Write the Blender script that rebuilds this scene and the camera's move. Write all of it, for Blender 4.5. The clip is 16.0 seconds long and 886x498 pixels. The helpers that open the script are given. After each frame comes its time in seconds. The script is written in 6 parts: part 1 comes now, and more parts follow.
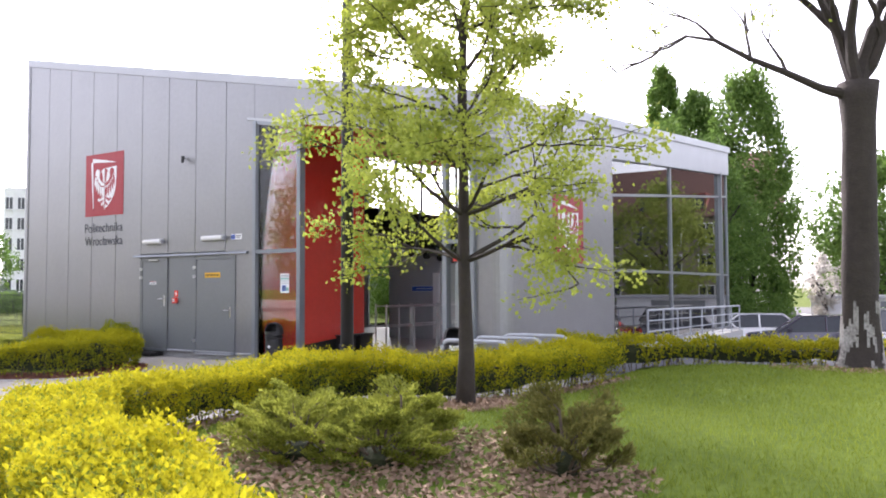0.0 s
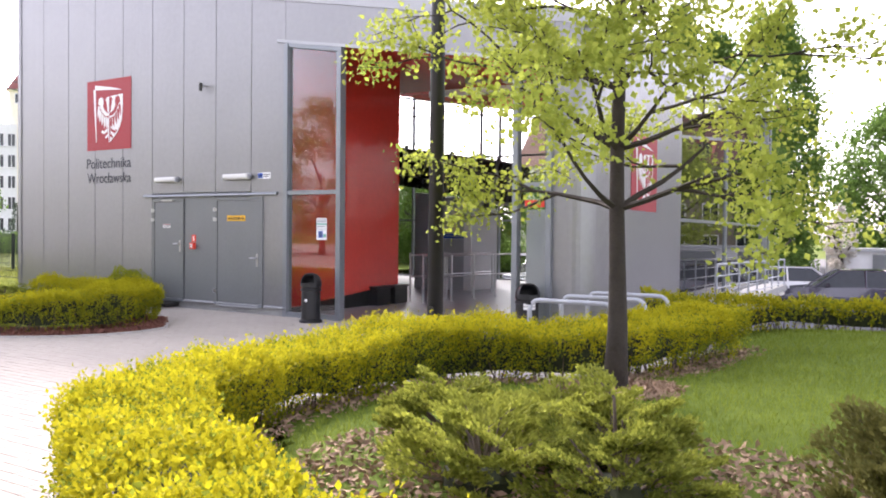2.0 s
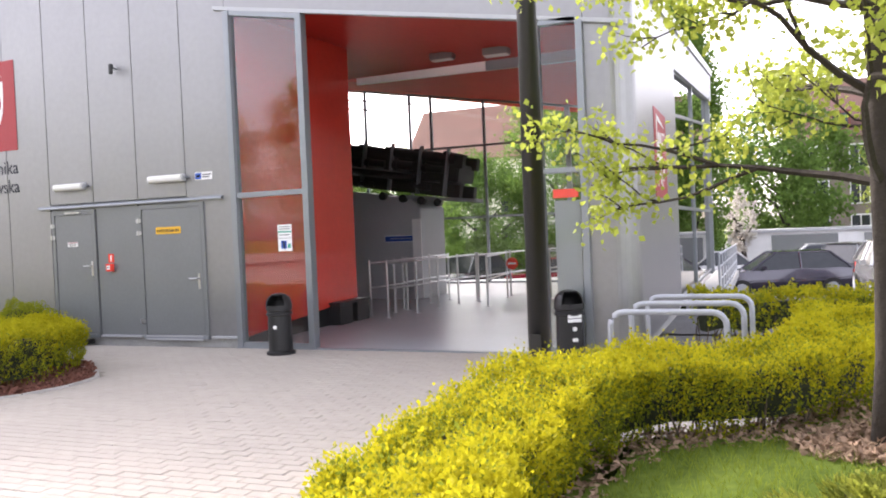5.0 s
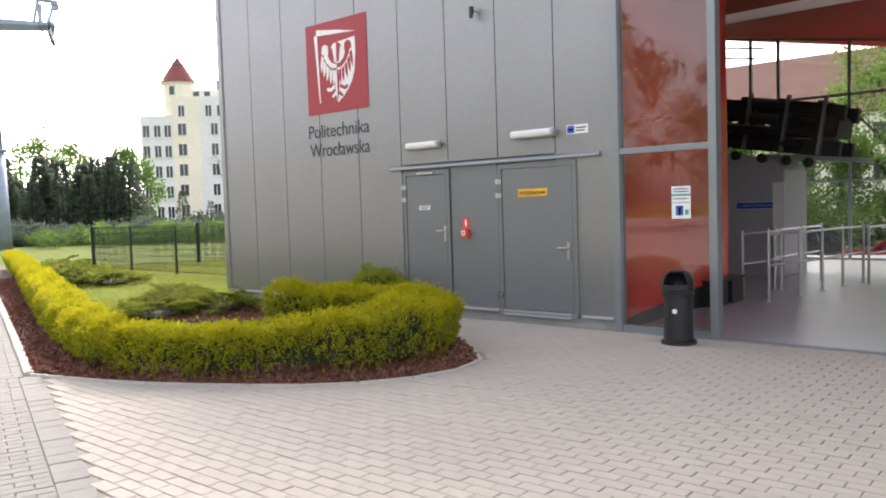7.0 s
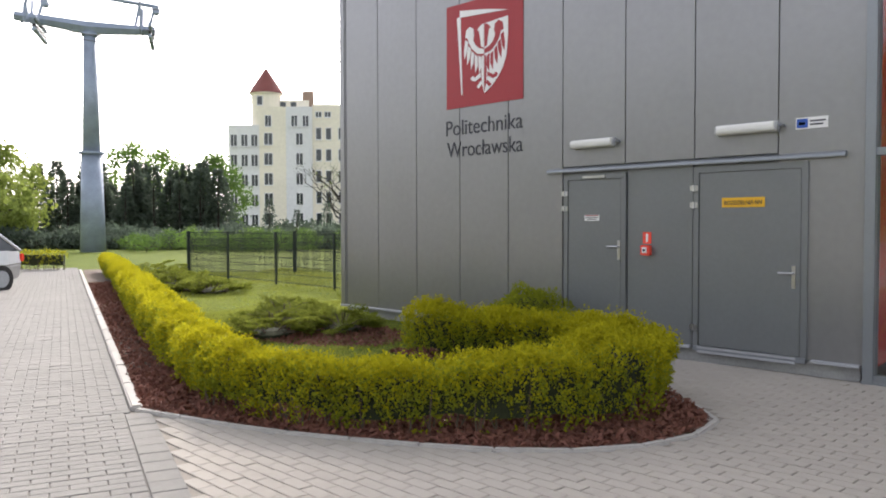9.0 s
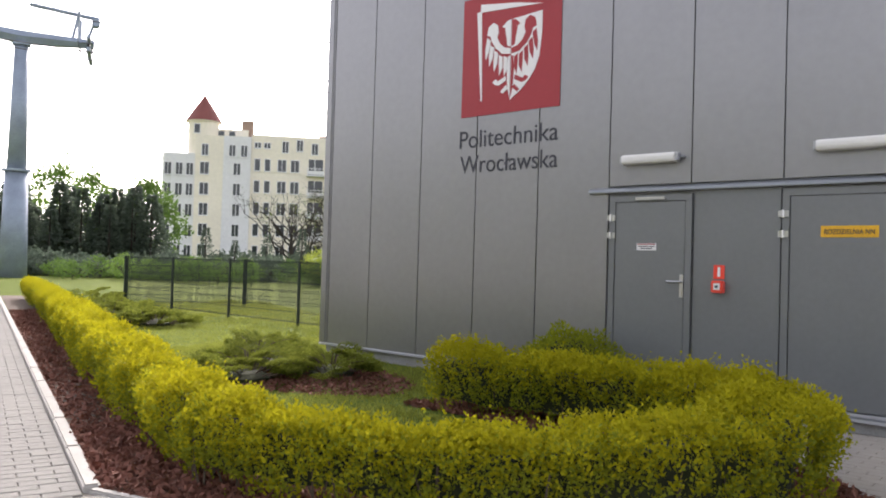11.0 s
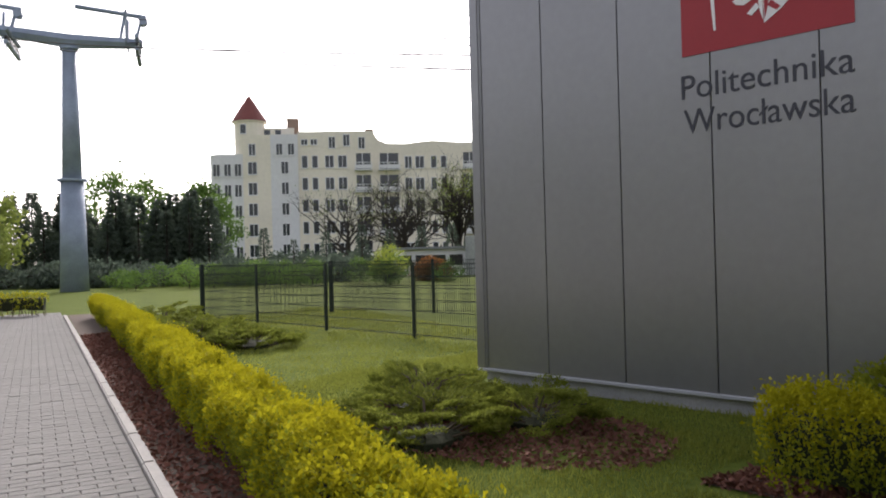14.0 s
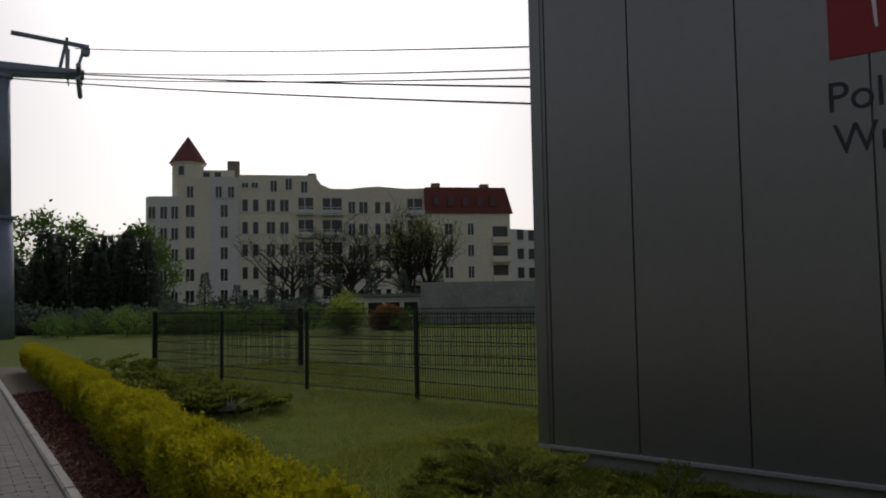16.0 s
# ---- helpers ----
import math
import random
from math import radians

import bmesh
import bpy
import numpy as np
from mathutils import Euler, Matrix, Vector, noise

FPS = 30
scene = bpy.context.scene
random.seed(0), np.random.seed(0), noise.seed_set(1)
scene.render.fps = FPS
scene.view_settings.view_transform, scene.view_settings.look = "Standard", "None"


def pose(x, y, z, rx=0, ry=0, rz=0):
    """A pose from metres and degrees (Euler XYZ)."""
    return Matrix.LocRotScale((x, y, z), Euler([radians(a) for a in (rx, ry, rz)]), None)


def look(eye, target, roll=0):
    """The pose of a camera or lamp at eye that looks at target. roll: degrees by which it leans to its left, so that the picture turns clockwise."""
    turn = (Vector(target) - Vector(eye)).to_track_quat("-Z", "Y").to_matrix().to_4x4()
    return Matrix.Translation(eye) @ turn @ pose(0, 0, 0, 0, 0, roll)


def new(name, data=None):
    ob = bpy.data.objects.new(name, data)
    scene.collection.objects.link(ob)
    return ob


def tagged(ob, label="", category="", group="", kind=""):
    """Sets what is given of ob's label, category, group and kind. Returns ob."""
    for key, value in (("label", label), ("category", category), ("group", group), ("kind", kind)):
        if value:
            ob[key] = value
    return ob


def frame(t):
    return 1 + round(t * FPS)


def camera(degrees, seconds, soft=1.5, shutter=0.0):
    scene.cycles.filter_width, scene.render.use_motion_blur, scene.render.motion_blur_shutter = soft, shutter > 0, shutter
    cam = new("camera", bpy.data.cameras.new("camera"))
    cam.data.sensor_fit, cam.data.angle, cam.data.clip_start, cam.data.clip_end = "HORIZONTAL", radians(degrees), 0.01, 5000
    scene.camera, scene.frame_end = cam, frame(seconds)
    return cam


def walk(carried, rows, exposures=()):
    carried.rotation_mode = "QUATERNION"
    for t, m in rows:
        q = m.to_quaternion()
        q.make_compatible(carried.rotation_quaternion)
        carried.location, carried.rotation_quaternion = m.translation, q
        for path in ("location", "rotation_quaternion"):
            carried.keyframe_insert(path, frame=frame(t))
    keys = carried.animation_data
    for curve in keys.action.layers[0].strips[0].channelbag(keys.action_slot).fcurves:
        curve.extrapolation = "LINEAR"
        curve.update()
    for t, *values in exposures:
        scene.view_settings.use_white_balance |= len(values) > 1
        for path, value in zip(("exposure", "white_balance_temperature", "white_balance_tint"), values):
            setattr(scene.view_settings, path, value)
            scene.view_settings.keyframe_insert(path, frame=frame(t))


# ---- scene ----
cam = camera(58.8, 16.0, soft=1.9)

PATH = [
    (0, (14.91, -10.806, 1.412), (13.833, -9.123, 1.509), -0.3),
    (0.5, (14.423, -10.59, 1.45), (13.396, -8.875, 1.48), -0.5),
    (1, (13.951, -10.471, 1.454), (12.867, -8.79, 1.434), -0.7),
    (1.5, (13.516, -10.326, 1.473), (12.528, -8.587, 1.453), -1.0),
    (2, (13.002, -10.099, 1.464), (11.961, -8.392, 1.422), 0.6),
    (2.5, (12.513, -9.959, 1.466), (11.585, -8.188, 1.445), 0.3),
    (3, (12.0, -9.726, 1.453), (11.079, -7.951, 1.422), -0.8),
    (3.5, (11.56, -9.455, 1.399), (10.709, -7.646, 1.364), -2.0),
    (3.7, (11.384, -9.346, 1.401), (10.566, -7.521, 1.364), -1.6),
    (5.8, (9.51, -8.755, 1.541), (8.763, -6.9, 1.495), -2.7),
    (6, (9.179, -8.639, 1.535), (8.334, -6.827, 1.475), -2.6),
    (6.5, (8.698, -8.455, 1.544), (7.546, -6.821, 1.486), -0.6),
    (7, (8.188, -8.352, 1.529), (6.882, -6.841, 1.423), -1.8),
    (7.5, (7.708, -8.059, 1.506), (6.266, -6.674, 1.448), -1.4),
    (8, (7.164, -8.07, 1.478), (5.785, -6.628, 1.348), -0.2),
    (8.5, (6.64, -7.983, 1.497), (5.183, -6.617, 1.382), -1.6),
    (8.7, (6.448, -7.895, 1.487), (4.995, -6.522, 1.423), -0.6),
    (10.8, (4.506, -7.256, 1.379), (3.159, -5.781, 1.29), 0.5),
    (11, (4.314, -7.243, 1.308), (2.995, -5.741, 1.345), 1.7),
    (11.5, (3.873, -7.138, 1.352), (2.604, -5.592, 1.321), -0.6),
    (12, (3.371, -6.96, 1.353), (1.981, -5.523, 1.345), 1.2),
    (12.5, (2.871, -6.862, 1.399), (1.488, -5.419, 1.327), -1.9),
    (13, (2.383, -6.624, 1.389), (0.912, -5.268, 1.371), -0.6),
    (13.5, (1.913, -6.532, 1.35), (0.489, -5.128, 1.317), -2.1),
    (14, (1.488, -6.402, 1.427), (0.085, -4.976, 1.434), -1.5),
    (14.5, (0.999, -6.318, 1.398), (-0.352, -4.844, 1.415), 0.4),
    (15, (0.508, -6.25, 1.443), (-0.849, -4.783, 1.505), -0.4),
    (15.5, (-0.003, -6.045, 1.408), (-1.384, -4.6, 1.492), 0.5),
    (16, (-0.428, -5.936, 1.45), (-1.707, -4.404, 1.574), -1.0),
]
walk(cam, [(t, look(eye, target, roll)) for t, eye, target, roll in PATH],
     exposures=[(0, 2.03, 6200, 23), (2.0, 2.22, 6350, 25), (3.0, 2.27, 6450, 24), (3.7, 2.3, 6450, 24), (6.0, 2.4, 6600, 19), (6.5, 2.3, 6600, 18), (7.0, 1.95, 6600, 16), (7.5, 1.5, 6500, 15), (8.5, 1.5, 6500, 15),
                (11.0, 1.55, 6550, 18), (12.5, 1.35, 6500, 19), (13.5, 0.58, 6400, 18), (14.0, 0.78, 6400, 18), (15.0, 0.62, 6400, 18), (15.5, -0.08, 6400, 17), (16.0, -1.25, 6450, 13)])

# ---- world, sun, exposure ----
SUN_ELEV, SUN_AZ = radians(35), radians(-50)      # azimuth from +y towards +x
world = bpy.data.worlds.new("sky")
scene.world = world
world.use_nodes = True
_wn = world.node_tree.nodes
_sky = _wn.new("ShaderNodeTexSky")
_sky.sky_type, _sky.sun_disc = "NISHITA", False
_sky.sun_elevation, _sky.sun_rotation = SUN_ELEV, SUN_AZ
_sky.dust_density, _sky.air_density, _sky.ozone_density = 3.0, 1.0, 1.0
_wn["Background"].inputs["Strength"].default_value = 0.15
_hs = _wn.new("ShaderNodeHueSaturation")          # thin bright cloud: little colour left in the sky
_hs.inputs["Saturation"].default_value = 0.3
world.node_tree.links.new(_sky.outputs[0], _hs.inputs["Color"])
world.node_tree.links.new(_hs.outputs[0], _wn["Background"].inputs["Color"])
_sd = bpy.data.lights.new("sun", "SUN")
_sd.energy, _sd.angle, _sd.color = 1.4, radians(12), (1.0, 0.93, 0.82)
_sun = new("sun", _sd)
_dir = Vector((math.sin(SUN_AZ) * math.cos(SUN_ELEV), math.cos(SUN_AZ) * math.cos(SUN_ELEV), math.sin(SUN_ELEV)))
_sun.matrix_world = look(_dir * 60, (0, 0, 0))


# ---- materials ----
def mat(name, color, rough=0.6, metal=0.0, vary=0.12, scale=3.0, bump=0.0, bump_scale=60.0, spec=0.5, dark=None, leaf=False, wave=None, island=0.0, coat=0.0, alpha=None):
    m = bpy.data.materials.new(name)
    m.use_nodes = True
    nt = m.node_tree
    b = nt.nodes["Principled BSDF"]
    b.inputs["Roughness"].default_value = rough
    b.inputs["Metallic"].default_value = metal
    b.inputs["Specular IOR Level"].default_value = spec
    b.inputs["Coat Weight"].default_value = coat
    n1 = nt.nodes.new("ShaderNodeTexNoise")
    n1.inputs["Scale"].default_value, n1.inputs["Detail"].default_value = scale, 6
    n2 = nt.nodes.new("ShaderNodeTexNoise")
    n2.inputs["Scale"].default_value, n2.inputs["Detail"].default_value = scale * 14, 4
    gm = nt.nodes.new("ShaderNodeNewGeometry")
    oi = nt.nodes.new("ShaderNodeObjectInfo")
    for n in (n1, n2):
        nt.links.new(gm.outputs["Position"], n.inputs["Vector"])
    add = nt.nodes.new("ShaderNodeMath")
    add.operation = "ADD"
    nt.links.new(n1.outputs["Fac"], add.inputs[0])
    nt.links.new(n2.outputs["Fac"], add.inputs[1])
    src = add.outputs[0]
    if island:
        for out in (gm.outputs["Random Per Island"], oi.outputs["Random"]):
            mul = nt.nodes.new("ShaderNodeMath")
            mul.operation = "MULTIPLY_ADD"
            mul.inputs[1].default_value = island
            nt.links.new(out, mul.inputs[0])
            nt.links.new(src, mul.inputs[2])
            src = mul.outputs[0]
    ramp = nt.nodes.new("ShaderNodeMapRange")
    ramp.inputs[1].default_value, ramp.inputs[2].default_value = 0.6, 1.4 + 2 * island
    nt.links.new(src, ramp.inputs[0])
    mix = nt.nodes.new("ShaderNodeMix")
    mix.data_type = "RGBA"
    c = Vector(color)
    lo = Vector(dark) if dark else c * (1 - vary)
    hi = c * (1 + vary)
    mix.inputs[6].default_value, mix.inputs[7].default_value = (*lo, 1), (*hi, 1)
    nt.links.new(ramp.outputs[0], mix.inputs[0])
    nt.links.new(mix.outputs[2], b.inputs["Base Color"])
    if bump or wave:
        bp = nt.nodes.new("ShaderNodeBump")
        bp.inputs["Strength"].default_value = bump or 0.3
        bp.inputs["Distance"].default_value = 0.01
        if wave:
            tx = nt.nodes.new("ShaderNodeTexWave")
            tx.inputs["Scale"].default_value = wave[1]
            tx.bands_direction = wave[0]
            tx.inputs["Distortion"].default_value = wave[2]
            nt.links.new(gm.outputs["Position"], tx.inputs["Vector"])
            nt.links.new(tx.outputs["Fac"], bp.inputs["Height"])
        else:
            tx = nt.nodes.new("ShaderNodeTexNoise")
            tx.inputs["Scale"].default_value, tx.inputs["Detail"].default_value = bump_scale, 5
            nt.links.new(gm.outputs["Position"], tx.inputs["Vector"])
            nt.links.new(tx.outputs["Fac"], bp.inputs["Height"])
        nt.links.new(bp.outputs[0], b.inputs["Normal"])
    if leaf:
        tr = nt.nodes.new("ShaderNodeBsdfTranslucent")
        ms = nt.nodes.new("ShaderNodeMixShader")
        ms.inputs[0].default_value = 0.48
        nt.links.new(mix.outputs[2], tr.inputs["Color"])
        nt.links.new(b.outputs[0], ms.inputs[1])
        nt.links.new(tr.outputs[0], ms.inputs[2])
        nt.links.new(ms.outputs[0], nt.nodes["Material Output"].inputs["Surface"])
    return m


def glass_mat(name, tint, mirror=0.12):
    m = bpy.data.materials.new(name)
    m.use_nodes = True
    nt = m.node_tree
    nt.nodes.remove(nt.nodes["Principled BSDF"])
    t = nt.nodes.new("ShaderNodeBsdfTransparent")
    t.inputs[0].default_value = (*tint, 1)
    g = nt.nodes.new("ShaderNodeBsdfGlossy")
    g.inputs["Roughness"].default_value = 0.01
    fr = nt.nodes.new("ShaderNodeFresnel")
    fr.inputs["IOR"].default_value = 1.4
    ad = nt.nodes.new("ShaderNodeMath")
    ad.operation = "ADD"
    ad.inputs[1].default_value = mirror
    nt.links.new(fr.outputs[0], ad.inputs[0])
    ms = nt.nodes.new("ShaderNodeMixShader")
    nt.links.new(ad.outputs[0], ms.inputs[0])
    nt.links.new(t.outputs[0], ms.inputs[1])
    nt.links.new(g.outputs[0], ms.inputs[2])
    nt.links.new(ms.outputs[0], nt.nodes["Material Output"].inputs["Surface"])
    return m


M_PANEL = mat("grey_steel_cladding", (0.285, 0.285, 0.29), 0.34, 0.65, 0.07, 0.8, bump=0.14, wave=("X", 24.0, 0.0), spec=0.4)
M_PANELY = mat("grey_steel_cladding_side", (0.285, 0.285, 0.29), 0.34, 0.65, 0.07, 0.8, bump=0.14, wave=("Y", 24.0, 0.0), spec=0.4)
M_FLASH = mat("light_grey_flashing", (0.42, 0.43, 0.45), 0.4, 0.2, 0.06, 2.0)
M_DOOR = mat("grey_door_paint", (0.19, 0.20, 0.205), 0.38, 0.35, 0.06, 1.5, bump=0.03, bump_scale=300)
M_FRAME = mat("grey_aluminium", (0.26, 0.28, 0.30), 0.35, 0.5, 0.06, 3.0)
M_STEEL = mat("stainless_steel", (0.55, 0.55, 0.56), 0.28, 0.95, 0.08, 8.0)
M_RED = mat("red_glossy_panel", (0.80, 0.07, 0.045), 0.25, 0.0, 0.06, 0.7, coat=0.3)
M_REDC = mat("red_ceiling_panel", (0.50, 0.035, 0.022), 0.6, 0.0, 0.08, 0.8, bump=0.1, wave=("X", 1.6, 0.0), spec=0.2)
M_REDLOGO = mat("red_film", (0.34, 0.024, 0.032), 0.5, 0.0, 0.05, 2.0, bump=0.14, wave=("X", 24.0, 0.0))
M_WHITE = mat("white_film", (0.78, 0.78, 0.77), 0.5, 0.0, 0.04, 3.0)
M_TEXT = mat("dark_lettering", (0.035, 0.037, 0.05), 0.5)
M_CONC = mat("plinth_concrete", (0.36, 0.36, 0.35), 0.85, 0.0, 0.2, 4.0, bump=0.3, bump_scale=80)
M_FLOOR = mat("pale_grey_hall_floor", (0.36, 0.37, 0.39), 0.3, 0.0, 0.08, 1.5)
M_BLACK = mat("black_cast_metal", (0.012, 0.012, 0.013), 0.42, 0.0, 0.2, 6.0, bump=0.05, bump_scale=90)
M_MACH = mat("dark_machine_steel", (0.03, 0.028, 0.027), 0.5, 0.4, 0.4, 5.0, bump=0.2, bump_scale=30)
M_GALV = mat("galvanised_steel", (0.38, 0.40, 0.43), 0.5, 0.3, 0.18, 6.0)
M_PYLON = mat("blue_grey_pylon_paint", (0.27, 0.32, 0.40), 0.5, 0.2, 0.25, 1.6, bump=0.1, bump_scale=20)
M_PAVE = mat("sandy_grey_paver", (0.36, 0.33, 0.285), 0.9, 0.0, 0.12, 0.9, bump=0.35, bump_scale=140, island=0.35)
M_PAVE2 = mat("grey_path_paver", (0.215, 0.207, 0.19), 0.9, 0.0, 0.16, 1.1, bump=0.4, bump_scale=140, island=0.35)
M_JOINT = mat("sandy_joint", (0.25, 0.225, 0.19), 0.95, 0.0, 0.2, 5.0, bump=0.5, bump_scale=120)
M_KERB = mat("kerb_concrete", (0.42, 0.40, 0.37), 0.9, 0.0, 0.15, 3.0, bump=0.4, bump_scale=110)
M_SOIL = mat("soil", (0.10, 0.07, 0.05), 0.95, 0.0, 0.3, 4.0, bump=0.9, bump_scale=40)
M_BARK_MULCH = mat("bark_chip", (0.19, 0.075, 0.05), 0.85, 0.0, 0.4, 9.0, island=1.0)
M_GRASS = mat("lawn_base", (0.105, 0.13, 0.022), 0.95, 0.0, 0.3, 1.6, bump=0.8, bump_scale=60, dark=(0.06, 0.09, 0.016), spec=0.05)
M_LUSH = mat("lush_lawn_base", (0.10, 0.135, 0.022), 0.95, 0.0, 0.3, 1.2, bump=0.8, bump_scale=60, dark=(0.055, 0.09, 0.014), spec=0.05)
M_LUSHB = mat("lush_grass_blade", (0.19, 0.235, 0.035), 0.8, 0.0, 0.3, 0.9, leaf=True, island=0.6, dark=(0.075, 0.115, 0.018), spec=0.05)
M_BLADE = mat("grass_blade", (0.29, 0.31, 0.06), 0.8, 0.0, 0.3, 1.4, leaf=True, island=0.6, dark=(0.095, 0.125, 0.022), spec=0.05)
M_YEL = mat("golden_privet_shoot", (0.42, 0.375, 0.012), 0.7, 0.0, 0.2, 2.2, leaf=True, island=0.7, dark=(0.31, 0.31, 0.012), spec=0.08)
M_GRN = mat("privet_leaf", (0.30, 0.32, 0.025), 0.7, 0.0, 0.2, 2.2, leaf=True, island=0.8, dark=(0.10, 0.14, 0.018), spec=0.08)
# filler cores of hedges and shrubs: inner shade put into a near-black colour
M_CORE = mat("inner_shade", (0.028, 0.034, 0.012), 0.95, 0.0, 0.5, 14.0, bump=1.0, bump_scale=30)
M_TWIG = mat("twig_bark", (0.10, 0.075, 0.05), 0.9, 0.0, 0.3, 12.0)
M_BARK = mat("tree_bark", (0.038, 0.03, 0.024), 0.92, 0.0, 0.35, 9.0, bump=1.0, bump_scale=28)
M_LIME = mat("whitewash_bark", (0.42, 0.40, 0.37), 0.9, 0.0, 0.1, 2.2, bump=0.8, bump_scale=30, dark=(0.03, 0.025, 0.02))
M_LINDEN = mat("young_linden_leaf", (0.38, 0.42, 0.07), 0.65, 0.0, 0.2, 1.5, leaf=True, island=0.8, dark=(0.18, 0.25, 0.04), spec=0.15)
M_TREELEAF = mat("tree_leaf", (0.25, 0.30, 0.07), 0.6, 0.0, 0.3, 0.4, leaf=True, island=0.9, dark=(0.09, 0.13, 0.035), spec=0.1)
M_POPLAR = mat("poplar_leaf", (0.16, 0.25, 0.05), 0.6, 0.0, 0.3, 0.5, leaf=True, island=0.9, dark=(0.06, 0.12, 0.03), spec=0.1)
M_SPRUCE = mat("spruce_needles", (0.12, 0.155, 0.11), 0.8, 0.0, 0.3, 0.5, leaf=True, island=0.8, dark=(0.03, 0.048, 0.035))
M_JUNIPER = mat("juniper_needles", (0.36, 0.38, 0.055), 0.75, 0.0, 0.3, 5.0, leaf=True, island=0.9, dark=(0.06, 0.085, 0.015), spec=0.1)
M_JUNIDK = mat("dark_juniper_needles", (0.23, 0.26, 0.04), 0.75, 0.0, 0.3, 5.0, leaf=True, island=0.9, dark=(0.04, 0.06, 0.012), spec=0.1)
M_JUNIBR = mat("bronze_juniper_needles", (0.19, 0.18, 0.05), 0.7, 0.0, 0.3, 4.0, leaf=True, island=0.9, dark=(0.035, 0.04, 0.012), spec=0.1)
M_FENCE = mat("green_fence_coating", (0.008, 0.018, 0.013), 0.7, 0.0, 0.15, 4.0)
M_CREAM = mat("cream_render", (0.80, 0.745, 0.62), 0.9, 0.0, 0.1, 0.15, bump=0.1, bump_scale=8)
M_BRICK = mat("brown_chimney_brick", (0.30, 0.21, 0.16), 0.9, 0.0, 0.2, 1.0, bump=0.3, bump_scale=12)
M_PALE = mat("pale_grey_render", (0.72, 0.72, 0.72), 0.9, 0.0, 0.1, 0.15, bump=0.1, bump_scale=8)
M_TILE = mat("red_roof_tile", (0.20, 0.055, 0.045), 0.7, 0.0, 0.2, 0.6, bump=0.4, wave=("Z", 3.0, 1.0))
M_WIN = mat("window_glass_dark", (0.03, 0.035, 0.04), 0.12, 0.0, 0.2, 0.4)
M_ASPH = mat("asphalt", (0.10, 0.10, 0.10), 0.95, 0.0, 0.2, 1.0, bump=0.5, bump_scale=90)
M_GLASS = glass_mat("window_pane", (0.93, 0.95, 0.94), 0.0)
M_GLASSD = glass_mat("tinted_pane", (0.34, 0.39, 0.35), 0.2)
M_GLASSR = glass_mat("reflecting_pane", (0.9, 0.9, 0.9), 0.035)
M_YSIGN = mat("yellow_sign", (0.75, 0.42, 0.02), 0.4)
M_BLUE = mat("blue_film", (0.03, 0.10, 0.42), 0.4)
M_GREENF = mat("teal_film", (0.05, 0.35, 0.25), 0.4)
M_LAMP = mat("opal_lamp_cover", (0.72, 0.72, 0.69), 0.35, 0.0, 0.05, 4.0)
M_WALLOLD = mat("weathered_wall", (0.36, 0.37, 0.36), 0.95, 0.0, 0.35, 0.8, bump=0.4, bump_scale=10)
M_RUBBER = mat("tyre_rubber", (0.02, 0.02, 0.02), 0.8)


# ---- mesh helpers ----
def box(bm, x0, x1, y0, y1, z0, z1):
    v = [bm.verts.new(p) for p in ((x0, y0, z0), (x1, y0, z0), (x1, y1, z0), (x0, y1, z0), (x0, y0, z1), (x1, y0, z1), (x1, y1, z1), (x0, y1, z1))]
    for f in ((3, 2, 1, 0), (4, 5, 6, 7), (0, 1, 5, 4), (1, 2, 6, 5), (2, 3, 7, 6), (3, 0, 4, 7)):
        bm.faces.new([v[i] for i in f])
    return v


def prism(bm, poly, axis, a, b):
    """A flat outline pushed along an axis from a to b."""
    def at(p, w):
        return {"x": (w, p[0], p[1]), "y": (p[0], w, p[1]), "z": (p[0], p[1], w)}[axis]
    lo, hi = [bm.verts.new(at(p, a)) for p in poly], [bm.verts.new(at(p, b)) for p in poly]
    n = len(poly)
    bm.faces.new(lo[::-1])
    bm.faces.new(hi)
    for i in range(n):
        bm.faces.new((lo[i], lo[(i + 1) % n], hi[(i + 1) % n], hi[i]))


def tube(bm, pts, radii, seg=8, cap=True):
    """A round bar through points; radii: one or one a point."""
    pts = [Vector(p) for p in pts]
    if not isinstance(radii, (list, tuple)):
        radii = [radii] * len(pts)
    rings = []
    for i, p in enumerate(pts):
        d = (pts[min(i + 1, len(pts) - 1)] - pts[max(i - 1, 0)])
        d = d.normalized() if d.length > 1e-9 else Vector((0, 0, 1))
        u = d.cross(Vector((0, 0, 1)) if abs(d.z) < 0.9 else Vector((1, 0, 0))).normalized()
        w = d.cross(u)
        rings.append([bm.verts.new(p + (u * math.cos(a) + w * math.sin(a)) * radii[i]) for a in [2 * math.pi * k / seg for k in range(seg)]])
    for r, s in zip(rings, rings[1:]):
        for k in range(seg):
            bm.faces.new((r[k], r[(k + 1) % seg], s[(k + 1) % seg], s[k]))
    if cap:
        bm.faces.new(rings[0][::-1])
        bm.faces.new(rings[-1])


def lathe(bm, prof, cx=0, cy=0, seg=20):
    """A turned shape from (radius, z) pairs."""
    rings = [[bm.verts.new((cx + r * math.cos(2 * math.pi * k / seg), cy + r * math.sin(2 * math.pi * k / seg), z)) for k in range(seg)] for r, z in prof]
    for a, b in zip(rings, rings[1:]):
        for k in range(seg):
            bm.faces.new((a[k], a[(k + 1) % seg], b[(k + 1) % seg], b[k]))
    bm.faces.new(rings[0][::-1])
    bm.faces.new(rings[-1])


